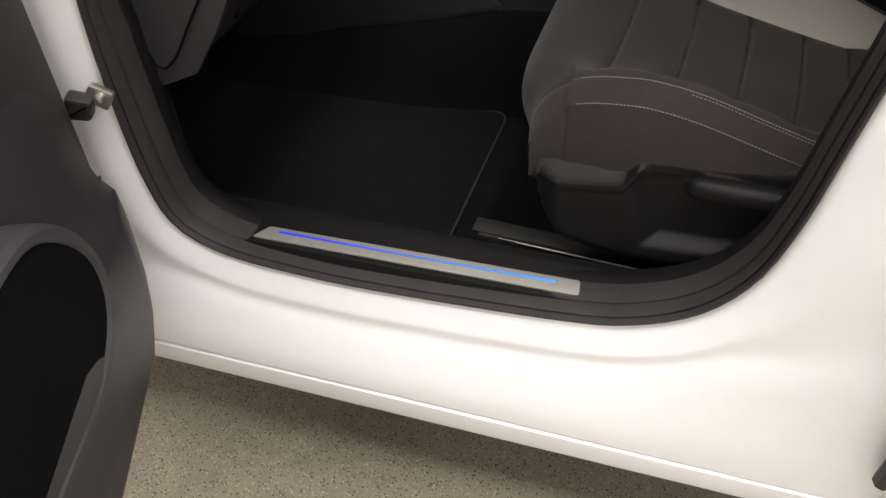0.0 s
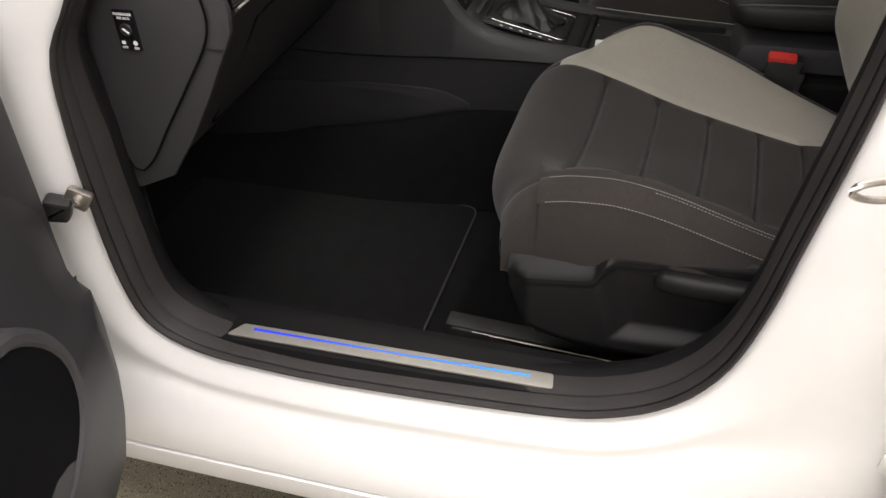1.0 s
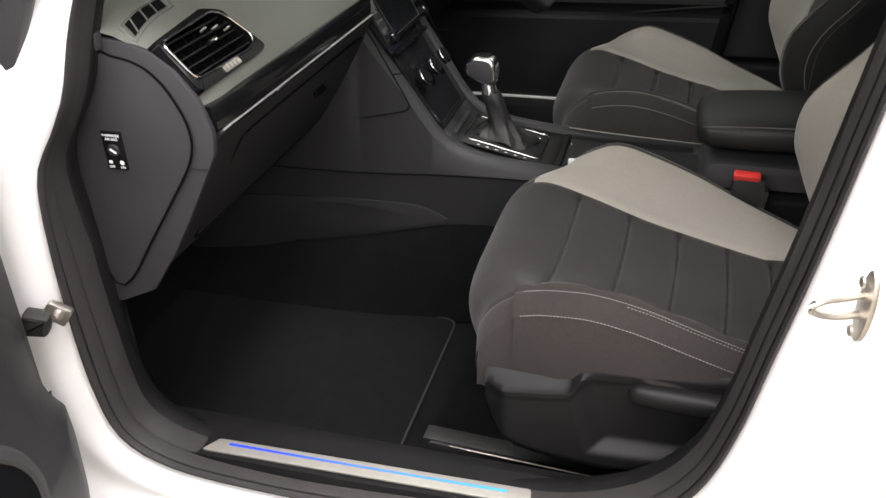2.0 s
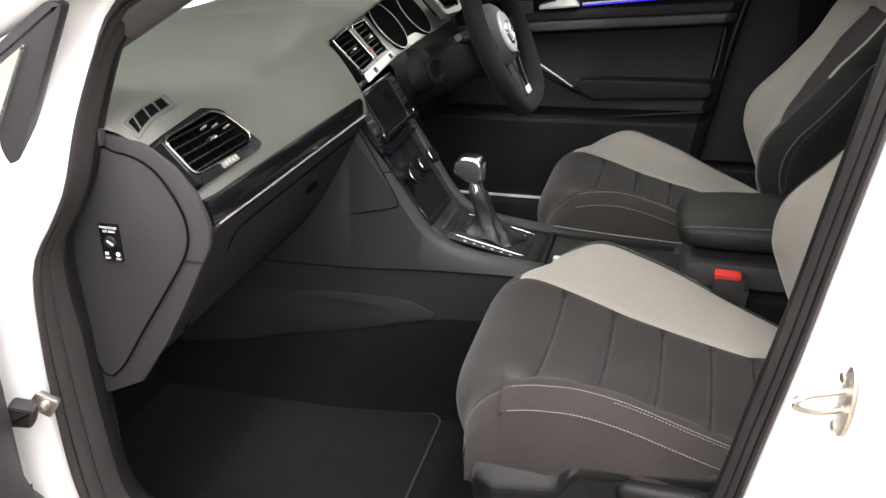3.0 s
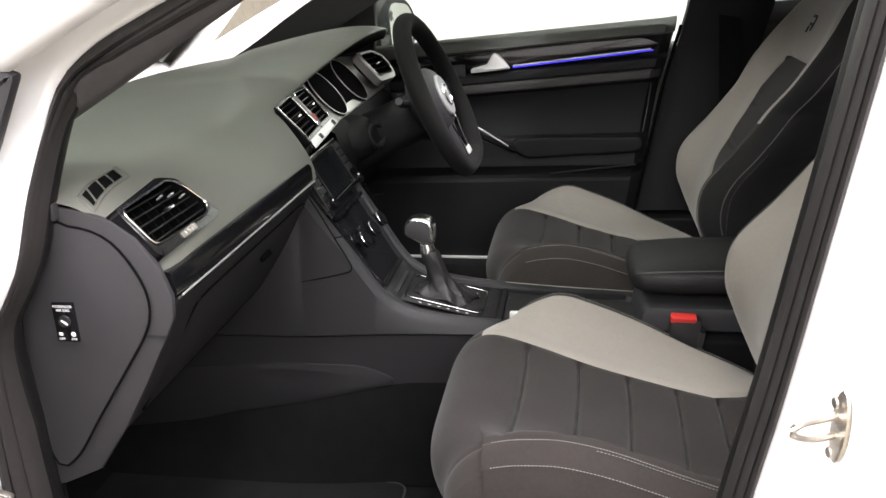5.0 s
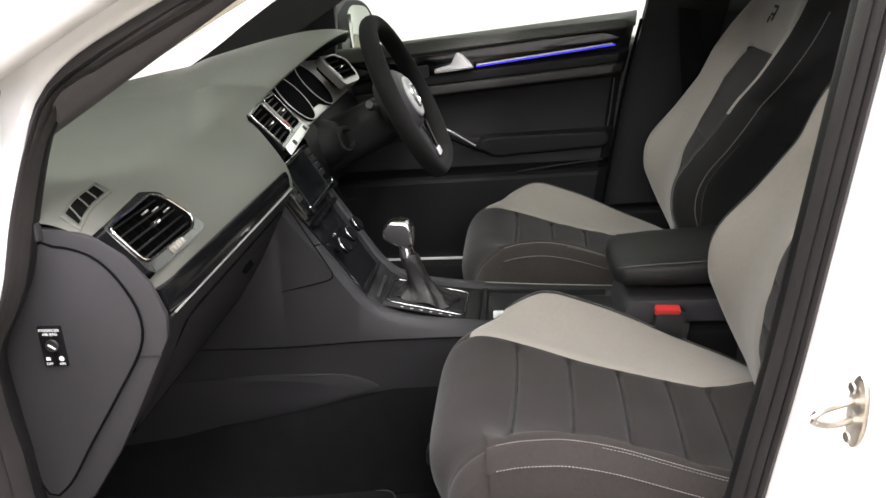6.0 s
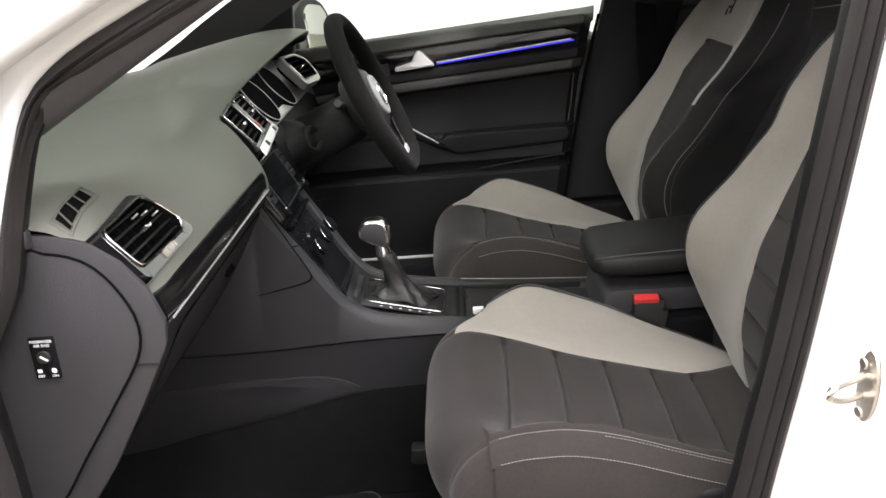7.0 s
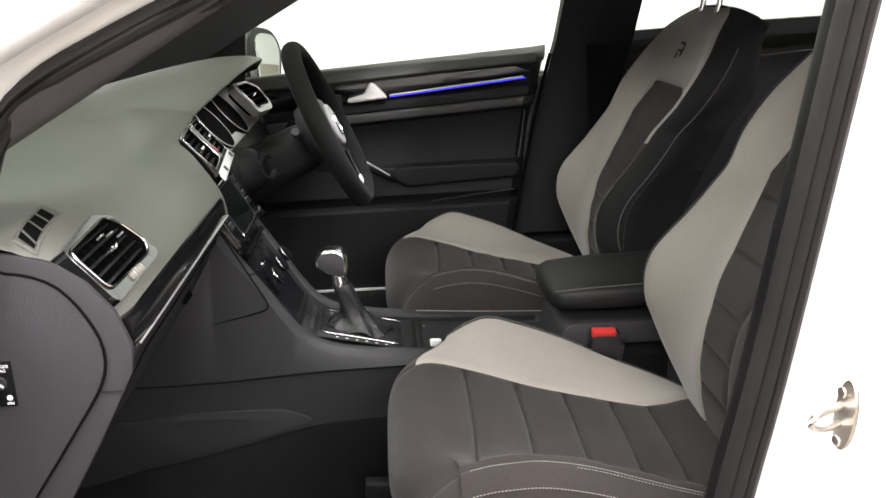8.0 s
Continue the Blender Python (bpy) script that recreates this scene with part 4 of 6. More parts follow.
        if abs(f) < back_seam(z):
            for k in (0.60, 0.665, 0.73, 0.80, 0.87, 0.972):
                x += 0.0045 * math.exp(-((z - k) / 0.0040) ** 2) + 0.0022 * math.exp(-((z - k) / 0.014) ** 2)
        x += 0.0025 * noise.noise(Vector((z * 8, f * 2.0, 3.0)))
        return (x, yc + f * float(hw(z)), z)

    low = [z for z in np.linspace(0.50, 0.972, 150)]
    part("backrest_centre", grid([[bpoint(z, f) for f in np.linspace(-back_seam(z), back_seam(z), 21)] for z in low], angle=70), CLOTH2, s, "ribbed dark cloth back panel with cross seams")
    for sg in (-1, 1):
        low_z = 0.50 if sg > 0 else 0.88
        part("backrest_bolster", grid([[bpoint(z, f * sg) for f in np.linspace(back_seam(z), 0.885, 16)] for z in np.linspace(low_z, 0.972, 50)], angle=70), SUEDE, s, "grey suede inner bolster")
        if sg < 0:
            part("backrest_bolster", grid([[bpoint(z, f * sg) for f in np.linspace(back_seam(z), 0.885, 16)] for z in np.linspace(0.50, low_z, 40)], angle=70), CLOTH, s, "charcoal cloth lower bolster")
    part("shoulder_panel", grid([[bpoint(z, f) for f in np.linspace(-0.885, 0.885, 33)] for z in np.r_[np.linspace(0.972, 1.10, 24), 1.11, 1.12, 1.128, 1.13]], angle=70), SUEDE, s, "grey suede shoulder panel")
    # outer sides and back shell, in charcoal cloth
    P = []
    for z in levels:
        y0, w, xx = yc, float(hw(z)), float(xr(z))
        back = float(xm(z)) + (0.13 if z < 0.8 else 0.13 - 0.12 * (z - 0.8)) * (1 if z < 1.1 else max(0.12, (1.135 - z) / 0.035))
        row = []
        for f, dx, dw in ((0.885, None, 0), (0.95, None, 0), (1.0, None, 0), (1.0, 0.035, 0.010), (1.0, 0.06, 0.012), (0.98, 0.09, 0.0)):
            if dx is None:
                row.append(bpoint(z, f))
            else:
                row.append((min(back, xx + dx), y0 + f * w + dw, z))
        right = row + [(back, y0 + 0.8 * w, z), (back + 0.012, y0, z)]
        left = [(x, 2 * y0 - y, zz2) for x, y, zz2 in right[:-1]][::-1]
        P.append(right + left)
    part("backrest_shell", grid(P, angle=60), SEATSIDE, s, "black cloth sides and back")
    lid = [(x, y, z) for x, y, z in P[-1]]
    part("backrest_top", grid([lid, [(0.75, yc, 1.135)] * len(lid)], angle=80), SEATSIDE, s)
    for sg in (-1, 1):
        line = [(float(xr(z)) + 0.040, yc + sg * (float(hw(z)) + 0.0115), z) for z in np.linspace(0.62, 1.06, 12)]
        part("piping", tube(line, 0.0010, 40, 6), DARKTHREAD, s, "thin grey seam")
        line = [(float(xr(z)) + 0.052 - 0.3 * max(0, 0.70 - z), yc + sg * (float(hw(z)) + 0.0125), z) for z in np.linspace(0.64, 0.83, 8)]
        part("stitching", stitches(line, 70, 0.0004), DARKTHREAD, s)
    # pale stitching along the outer bolster's ridge
    line = [(x - 0.0016, y, z) for x, y, z in (bpoint(z, -0.90) for z in np.linspace(0.56, 0.80, 10))]
    part("stitching", stitches(line, 70, 0.0005), THREAD, s)
    # shoulder badge, a plain embossed shape
    bz = 1.045
    bx = float(xm(bz))
    part("badge", joined([rbox((0.002, 0.006, 0.030), (bx - 0.001, yc - 0.014, bz), 0.0008, 1, (0, 25, 0)), rbox((0.002, 0.026, 0.006), (bx + 0.005, yc, bz + 0.013), 0.0008, 1, (0, 25, 0)), rbox((0.002, 0.026, 0.006), (bx - 0.001, yc, bz - 0.002), 0.0008, 1, (0, 25, 0)), rbox((0.002, 0.006, 0.014), (bx - 0.006, yc + 0.011, bz - 0.012), 0.0008, 1, (0, 25, 0))]), CLOTH, s, "small dark embossed badge")
    for dy in (-0.045, 0.045):
        part("headrest_post", lathe([(0.006, 0.0), (0.006, 0.10)], (0.728, yc + dy, 1.10), (0.12, 0, 1), 12), CHROME, s, "chrome headrest post")
    part("headrest", sweep(curve([(0.735, yc - 0.12, 1.25), (0.730, yc - 0.06, 1.255), (0.730, yc + 0.06, 1.255), (0.735, yc + 0.12, 1.25)], 12), [(-0.035, -0.08), (0.03, -0.085), (0.04, 0.0), (0.03, 0.085), (-0.03, 0.08), (-0.045, 0.0)], (0, 0, 1)), CLOTH, s, "charcoal cloth headrest")
    # plastic side cover with lever, outer side
    for sg in (-1, 1):
        y0 = yc + sg * 0.252
        rim_z = smoothfun([(0.08, 0.5150), (0.098, 0.5195), (0.15, 0.5262), (0.186, 0.5315), (0.196, 0.5410), (0.209, 0.5515), (0.25, 0.5555), (0.36, 0.5605), (0.52, 0.5625)])
        foot_z = smoothfun([(0.082, 0.475), (0.092, 0.450), (0.11, 0.432), (0.15, 0.418), (0.215, 0.411), (0.30, 0.409), (0.44, 0.412), (0.52, 0.44)])

        def soft(v, a, b):
            t = min(1.0, max(0.0, (v - a) / (b - a)))
            return t * t * (3 - 2 * t)

        P = []
        for x in np.r_[np.linspace(0.082, 0.18, 22), np.linspace(0.184, 0.27, 36), np.linspace(0.28, 0.52, 24)]:
            top, low = float(rim_z(x)), float(foot_z(x))
            row = [(x, y0 - sg * 0.030, low + 0.004), (x, y0 - sg * 0.004, low)]
            for z in np.r_[np.linspace(low + 0.003, top - 0.004, 40), np.linspace(top - 0.002, top + 0.003, 5)]:
                front = 1 - soft(x + 0.25 * (z - 0.50), 0.196, 0.232)
                ledge = 1 - soft(z - 0.03 * (x - 0.24), 0.444, 0.466)
                step = max(front, ledge)
                out = 0.004 + 0.016 * step
                out += 0.0015 * soft(z, top - 0.010, top - 0.002)
                out -= 0.020 * soft(0.115 - x, 0.0, 0.035)
                out -= 0.012 * soft(low + 0.022 - z, 0.0, 0.022)
                row.append((x, y0 + sg * out, z))
            row += [(x, y0 + sg * 0.006, top + 0.006), (x, y0 + sg * 0.001, top + 0.016), (x, y0 - sg * 0.02, top + 0.026)]
            P.append(row)
        part("side_cover", grid(P, angle=70), SILLTRIM, s, "grained black plastic side cover")
        P = []
        for x, wz, wy in ((0.259, 0.003, 0.002), (0.262, 0.010, 0.007), (0.270, 0.0135, 0.011), (0.30, 0.0145, 0.014), (0.36, 0.0150, 0.015), (0.42, 0.0150, 0.014), (0.435, 0.010, 0.008)):
            P.append([(x + 0.10 * wz * math.sin(a), y0 + sg * (0.011 + wy * math.copysign(abs(math.cos(a)) ** 0.7, math.cos(a))), 0.5435 - 0.02 * (x - 0.26) + wz * math.copysign(abs(math.sin(a)) ** 0.8, math.sin(a))) for a in np.linspace(0, 2 * math.pi, 24, endpoint=False)])
        part("height_lever", grid(P, loop_v=True, caps=True, angle=60), SILLTRIM, s, "black plastic height lever")
        if sg < 0:
            part("recline_cap", slab([(0.475 + 0.045 * math.cos(a), 0.575 + 0.045 * math.sin(a)) for a in np.linspace(0, 2 * math.pi, 20, endpoint=False)], yc + sg * 0.225, yc + sg * 0.262, 0.01), HARD, s)
        part("rail", rbox((0.62, 0.030, 0.030), (0.29, yc + sg * 0.20, 0.338), 0.005, turn=(0, 3, 0)), DARK, s, "black steel seat rail")
        for dz, dy in ((0.349, 0.2165), (0.334, 0.2185)):
            part("rail_groove", rbox((0.54, 0.0025, 0.0025), (0.29, yc + sg * dy, dz - 0.001), 0.0008, 1, turn=(0, 3, 0)), STEEL, s)
        part("rail_cap", rbox((0.060, 0.032, 0.028), (0.020, yc + sg * 0.203, 0.350), 0.005, turn=(0, 3, 0)), DARK, s)
        part("rail_foot", rbox((0.05, 0.04, 0.07), (0.06, yc + sg * 0.20, 0.295), 0.006), DARK, s)
        part("rail_foot", rbox((0.05, 0.04, 0.08), (0.55, yc + sg * 0.20, 0.29), 0.006), DARK, s)
        part("seat_link", rbox((0.05, 0.03, 0.12), (0.15, yc + sg * 0.18, 0.40), 0.006, turn=(0, 25, 0)), DARK, s)
        part("seat_link", rbox((0.05, 0.03, 0.12), (0.47, yc + sg * 0.18, 0.40), 0.006, turn=(0, 25, 0)), DARK, s)
    return s


passenger = seat(-0.36, "front seats")
copy_thing(passenger, pose(0.30, 0.36, 0.250))

# rear bench, behind the front seats
bench = thing("rear_seat", (1.25, 0, 0.258), "dark cloth rear bench", "car seat")
part("cushion", rbox((0.52, 1.26, 0.20), (1.15, 0, 0.46), 0.05, 4, (0, -6, 0)), CLOTH, bench)
part("backrest", rbox((0.16, 1.26, 0.66), (1.47, 0, 0.80), 0.05, 4, (0, 22, 0)), CLOTH, bench)
for yy in (-0.38, 0.0, 0.38):
    part("headrest", rbox((0.09, 0.24, 0.16), (1.63, yy, 1.20), 0.035, 4, (0, 15, 0)), CLOTH, bench)

# belt buckles by the console
for yy in (-0.122, 0.122):
    b = thing("belt_buckle", (0.40, yy, 0.42), "black belt buckle with a red release button", "seat belt")
    part("stalk", rbox((0.03, 0.022, 0.18), (0.405, yy, 0.50), 0.006, turn=(0, 10, 0)), DARK, b)
    part("buckle_body", rbox((0.050, 0.026, 0.055), (0.400, yy, 0.583), 0.006, turn=(0, 6, 0)), DARK, b)
    part("release_button", rbox((0.042, 0.016, 0.014), (0.397, yy - 0.006, 0.6085), 0.004, turn=(20, 2, 0)), RED, b, "red plastic release button")

# floor mats
for yy, nm in ((-0.345, "near"), (0.36, "far")):
    mm = thing("floor_mat", (-0.30, yy, 0.259), "black carpet mat with a sewn edge", "floor mat", "footwell mats")
    ol = rounded([(-0.082, yy - 0.245), (-0.082, yy + 0.20), (-0.74, yy + 0.19), (-0.74, yy - 0.02), (-0.60, yy - 0.085), (-0.49, yy - 0.165), (-0.45, yy - 0.245)], 0.03)
    part("mat", slab(ol, 0.259, 0.268, 0.002, "xy"), MATTING, mm)
    part("edging", sweep([(x, y, 0.267) for x, y in ol], ring(0.0022, 6), (0, 0, 1), closed=True), EDGING, mm, "sewn mat edging")


# ---- dashboard ----
dash = thing("dashboard", (-0.40, 0, 0.58), "dark soft-touch dashboard with gloss black strip and chrome-ringed vents", "dashboard")
# side view of the pad on the passenger's side, from the windscreen to the underside
FACE = [(-0.84, 0.930), (-0.70, 0.952), (-0.55, 0.968), (-0.42, 0.973), (-0.345, 0.970), (-0.300, 0.962), (-0.265, 0.940), (-0.238, 0.910), (-0.222, 0.888), (-0.214, 0.872), (-0.210, 0.850), (-0.214, 0.838), (-0.232, 0.805), (-0.262, 0.750), (-0.30, 0.690), (-0.34, 0.640), (-0.375, 0.612), (-0.45, 0.605), (-0.60, 0.60)]
NF = 170
face = curve(FACE, NF)


def ease(t):
    t = min(1.0, max(0.0, t))
    return t * t * (3 - 2 * t)


def pad_point(i, y):
    x, z = face[i]
    # the pad swells towards the middle of the car, with a soft crease where it begins
    k = ease((y + 0.31 - 2.6 * max(0.0, -x - 0.30)) / 0.14)
    if i < 0.57 * NF and z > 0.86:
        z += 0.013 * k * ease((x + 0.84) / 0.40) * ease((z - 0.86) / 0.09)
    end = max(0.0, (abs(y) - 0.60) / 0.062)
    if end > 0:
        z -= 0.010 * end**2 * (1 if z > 0.7 else 0)
        x -= 0.008 * end**2
    return (x, y, z)


pad_end = [-0.135] * NF
pad = grid([[pad_point(i, -0.662 + u * (pad_end[i] + 0.662)) for i in range(NF)] for u in np.linspace(0, 1, 120)], angle=55)
NEARV = rounded([(-0.0935, 0.0385), (0.022, 0.0435), (0.042, 0.029), (0.0585, -0.0055), (0.040, -0.0165), (-0.087, -0.0135)], 0.012)
NEARS = rounded([(-0.0985, 0.0425), (0.008, 0.0520), (0.042, 0.040), (0.070, -0.0225), (0.055, -0.0265), (-0.088, -0.0275), (-0.095, -0.020)], 0.008)
NEARC, NEART = (-0.2385, -0.562, 0.9155), -38


def inside(p, poly):
    odd = False
    for k in range(len(poly)):
        (a, b), (c, d) = poly[k - 1], poly[k]
        if (b > p[1]) != (d > p[1]) and p[0] < a + (p[1] - b) / (d - b) * (c - a):
            odd = not odd
    return odd


back = pose(*NEARC, 0, NEART, 0).inverted()
bm = bmesh.new()
bm.from_mesh(pad)
gone = []
for f in bm.faces:
    q = back @ f.calc_center_median()
    if abs(q.x) < 0.04 and inside((q.y, q.z), [(-0.013 + (a + 0.013) * 0.95, 0.012 + (b - 0.012) * 0.93) for a, b in NEARS]):
        gone.append(f)
bmesh.ops.delete(bm, geom=gone, context="FACES")
# below the strip the dark trim; only the top's colour holds window light
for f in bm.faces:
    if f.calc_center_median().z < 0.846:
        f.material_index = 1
bm.to_mesh(pad)
bm.free()
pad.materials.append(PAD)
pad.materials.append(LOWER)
part("pad", pad, PAD, dash, "soft dash pad with window light in its grey-green colour")


def swell(y):
    return max(0.0, 1 - abs((y - 0.400) / 0.31) ** 2.3) if y < 0.400 else max(0.0, 1 - abs((y - 0.400) / 0.36) ** 3)


P = []
for y in np.linspace(-0.135, 0.662, 58):
    row, h = [], swell(y)
    front = -0.305 + 0.105 * max(0.0, 0.108 - y)
    last = float(np.interp(front, face[: NF // 2, 0], np.arange(NF // 2)))
    for t in np.linspace(0, last, 60):
        i, part_way = int(t), t - int(t)
        a, b = Vector(pad_point(i, y)), Vector(pad_point(min(i + 1, NF - 1), y))
        x, yy, z = a.lerp(b, part_way)
        s2 = ease((x + 0.66) / 0.36)
        row.append((x + 0.068 * h * s2, yy, z + 0.062 * h * (0.90 * s2 + 0.10 * ease((x + 0.90) / 0.34))))
    ex, _, ez = row[-1]
    near = 1 - ease((y - 0.04) / 0.12)
    lip = [((0.008, -0.0015), (0.005, -0.003)), ((0.011, -0.004), (0.007, -0.006)), ((0.009, -0.008), (0.006, -0.010)), ((-0.008, -0.012), (-0.002, -0.013)), ((-0.05 - 0.05 * h, -0.024 - 0.03 * h), (-0.016, -0.014)), ((-0.09 - 0.06 * h, -0.030 - 0.035 * h), (-0.03, -0.016))]
    P.append(row + [(ex + a[0] + (b[0] - a[0]) * near, y, ez + a[1] + (b[1] - a[1]) * near) for a, b in lip])
hood = grid(P, angle=55)
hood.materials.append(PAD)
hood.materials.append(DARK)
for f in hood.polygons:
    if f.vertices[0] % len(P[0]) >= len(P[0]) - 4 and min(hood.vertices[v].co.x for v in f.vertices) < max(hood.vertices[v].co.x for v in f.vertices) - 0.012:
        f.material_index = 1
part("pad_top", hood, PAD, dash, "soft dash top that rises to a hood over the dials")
# end panel facing the door, with a curved shut line
endo = [(-0.410, 0.600), (-0.385, 0.605), (-0.335, 0.628), (-0.292, 0.688), (-0.258, 0.745), (-0.226, 0.803), (-0.214, 0.826), (-0.2115, 0.853), (-0.223, 0.888), (-0.246, 0.919), (-0.270, 0.938), (-0.302, 0.949), (-0.33, 0.952), (-0.42, 0.945), (-0.46, 0.80), (-0.44, 0.65)]
part("end_panel", slab(endo, -0.655, -0.664, 0.003), TRIM, dash, "dark grained end panel")
lid = curve([(-0.338, 0.936), (-0.320, 0.934), (-0.293, 0.929), (-0.270, 0.916), (-0.250, 0.889), (-0.2375, 0.854), (-0.2435, 0.817), (-0.279, 0.762), (-0.322, 0.700), (-0.358, 0.648), (-0.385, 0.635), (-0.40, 0.70), (-0.405, 0.80), (-0.385, 0.88)], 60, closed=True)
part("end_cover", slab([tuple(q) for q in lid], -0.660, -0.6685, 0.0022), TRIM, dash, "removable end cover")
part("end_cover_gap", sweep([(x, -0.6678, z) for x, z in lid], ring(0.0016, 6), (0, 1, 0), closed=True), VOID, dash, "dark gap round the end cover")
part("end_joint", rbox((0.024, 0.002, 0.0016), (-0.236, -0.6645, 0.806), 0), DARK, dash)
part("corner_clip", rbox((0.022, 0.012, 0.020), (-0.336, -0.668, 0.950), 0.004), TRIM, dash)

# airbag switch plate with its legend
sw = part("airbag_switch", rbox((0.026, 0.004, 0.047), (-0.3385, -0.6695, 0.8225), 0.0012), GLOSS, dash, "black airbag switch plate with white legend")
part("switch_rotor", lathe([(0.0, 0.003), (0.0065, 0.003), (0.0075, 0.0)], (-0.3385, -0.671, 0.824), (0, -1, 0), 16), DARK, sw)
part("switch_pointer", rbox((0.009, 0.0012, 0.0022), (-0.3375, -0.6745, 0.8235), 0.0003, 1, (0, 35, 0)), WHITEINK, sw)
part("switch_symbol", lathe([(0.0, 0.0005), (0.0026, 0.0005), (0.003, 0.0)], (-0.331, -0.6718, 0.8085), (0, -1, 0), 12), WHITEINK, sw)
part("switch_symbol", rbox((0.005, 0.0008, 0.004), (-0.346, -0.6718, 0.8085), 0.0005, 1), WHITEINK, sw)


def text(words, size, m, parent, material=WHITEINK, name="lettering"):
    c = bpy.data.curves.new(name, "FONT")
    c.body, c.size, c.align_x, c.align_y, c.extrude = words, size, "CENTER", "CENTER", 0.0002
    c.materials.append(material)
    dg = bpy.data.objects.new("lettering", c)
    me = bpy.data.meshes.new_from_object(dg)
    bpy.data.objects.remove(dg)
    me.transform(m)
    return part(name, me, material, parent)


for words, dx, z, size in (("PASSENGER", 0.0, 0.8415, 0.0044), ("AIR BAG", 0.0, 0.8370, 0.0044), ("OFF", -0.007, 0.8025, 0.0042), ("ON", 0.0075, 0.8025, 0.0042)):
    text(words, size, pose(-0.3385 + dx, -0.6718, z, 90, 0, 0), sw)


def vent(parent, centre, outline, slats, tilt, bars=5, flip=1, rim=0.0017, around=GLOSS, border=None, yaw=0):
    """An air vent on a leaning face: recess, chrome ring, blades across and behind. Outline in (along y, up the face)."""
    m = pose(*centre, 0, tilt, yaw)
    def face3(a, b, d):
        return tuple(m @ Vector((d, a * flip, b)))
    v = part("vent", grid([[face3(a * 1.0, b * 1.0, 0.0015) for a, b in outline], [face3(a * 0.97, b * 0.97, -0.03) for a, b in outline], [face3(0, 0, -0.03)] * len(outline)], loop_v=True, angle=40), VOID, parent, "gloss black air vent with a chrome ring")
    big = border or [(a * 1.07 + (0.012 if a > 0 else 0), b * 1.10 - (0.008 if b < 0 else 0)) for a, b in outline]
    fit_to = lambda line, n: curve(line, n, closed=True)
    part("surround", grid([[face3(a, b, 0.002) for a, b in fit_to(outline, 72)], [face3(a, b, 0.002) for a, b in fit_to(big, 72)], [face3(a * 1.01, b * 1.02, -0.018) for a, b in fit_to(big, 72)]], loop_v=True, angle=40), around, v)
    part("ring", sweep([face3(a, b, 0.0035) for a, b in outline], ring(rim, 8), tuple(m.to_3x3() @ Vector((1, 0, 0))), closed=True), CHROME, v, "thin chrome ring")
    av, bv = [p[0] for p in outline], [p[1] for p in outline]
    o = np.array(outline)
    def span(level, axis):
        pts = []
        for k in range(len(o)):
            p, q = o[k], o[(k + 1) % len(o)]
            if (p[axis] - level) * (q[axis] - level) < 0:
                t = (level - p[axis]) / (q[axis] - p[axis])
                pts.append(p[1 - axis] + t * (q[1 - axis] - p[1 - axis]))
        return (min(pts), max(pts)) if len(pts) > 1 else None
    for k in range(slats):
        b = min(bv) + (k + 0.7) / (slats + 0.4) * (max(bv) - min(bv))
        sp = span(b, 1)
        if sp:
            part("slat", sweep([face3(sp[0] + 0.002, b, -0.006), face3(sp[1] - 0.002, b, -0.006)], [(-0.0045, -0.0009), (0.003, -0.0010), (0.0042, 0.0), (0.003, 0.0010), (-0.0045, 0.0009)], tuple(m.to_3x3() @ Vector((0.15, 0, 1)))), DARK, v)
    for k in range(bars):
        a = min(av) + (k + 0.7) / (bars + 0.4) * (max(av) - min(av))
        sp = span(a, 0)
        if sp:
            part("blade", sweep([face3(a, sp[0] + 0.002, -0.017), face3(a, sp[1] - 0.002, -0.017)], [(-0.006, -0.0009), (0.006, -0.0009), (0.006, 0.0009), (-0.006, 0.0009)], tuple(m.to_3x3() @ Vector((0, 1, 0)))), VOID, v)
    part("tab", rbox((0.016, 0.014, 0.005), face3(0.5 * (min(av) + max(av)), 0.5 * (min(bv) + max(bv)), 0.0), 0.0015, turn=(0, tilt, 0)), CHROME, v, "bright adjuster tab")
    return v


v1 = vent(dash, NEARC, NEARV, 5, NEART, 7, 1, 0.0015, GLOSS, NEARS)
for dy, dv in ((-0.010, 0.030), (0.012, 0.026), (0.030, 0.018)):
    tip = pose(*NEARC, 0, NEART, 0) @ Vector((-0.001, dy, dv))
    part("tab", rbox((0.008, 0.007, 0.0022), tuple(tip), 0.0008, 1, (0, NEART, 0)), SILVERGREY, v1, "bright blade tip")
wheel_m = pose(*NEARC, 0, NEART, 0) @ Matrix.Translation((0.002, -0.016, -0.0205))
wm = joined([rbox((0.006, 0.036, 0.008), (0, 0, 0), 0.002)] + [rbox((0.006, 0.004, 0.008), (0.002, -0.012 + 0.008 * k, 0), 0.0008, 1) for k in range(4)])
wm.transform(wheel_m)
part("vent_wheel", wm, ALU, v1, "ribbed thumb wheel")

# side window demister slots on the pad
def on_pad(mesh, lift):
    """Lays a flat mesh on the pad's top."""
    for v in mesh.vertices:
        end = max(0.0, (abs(v.co.y) - 0.60) / 0.062)
        v.co.z += np.interp(v.co.x + 0.008 * end**2, face[: NF // 2, 0], face[: NF // 2, 1]) - 0.010 * end**2 + lift
    return mesh


def between(a, b, n):
    return [(a[0] + (b[0] - a[0]) * k / n, a[1] + (b[1] - a[1]) * k / n) for k in range(n)]


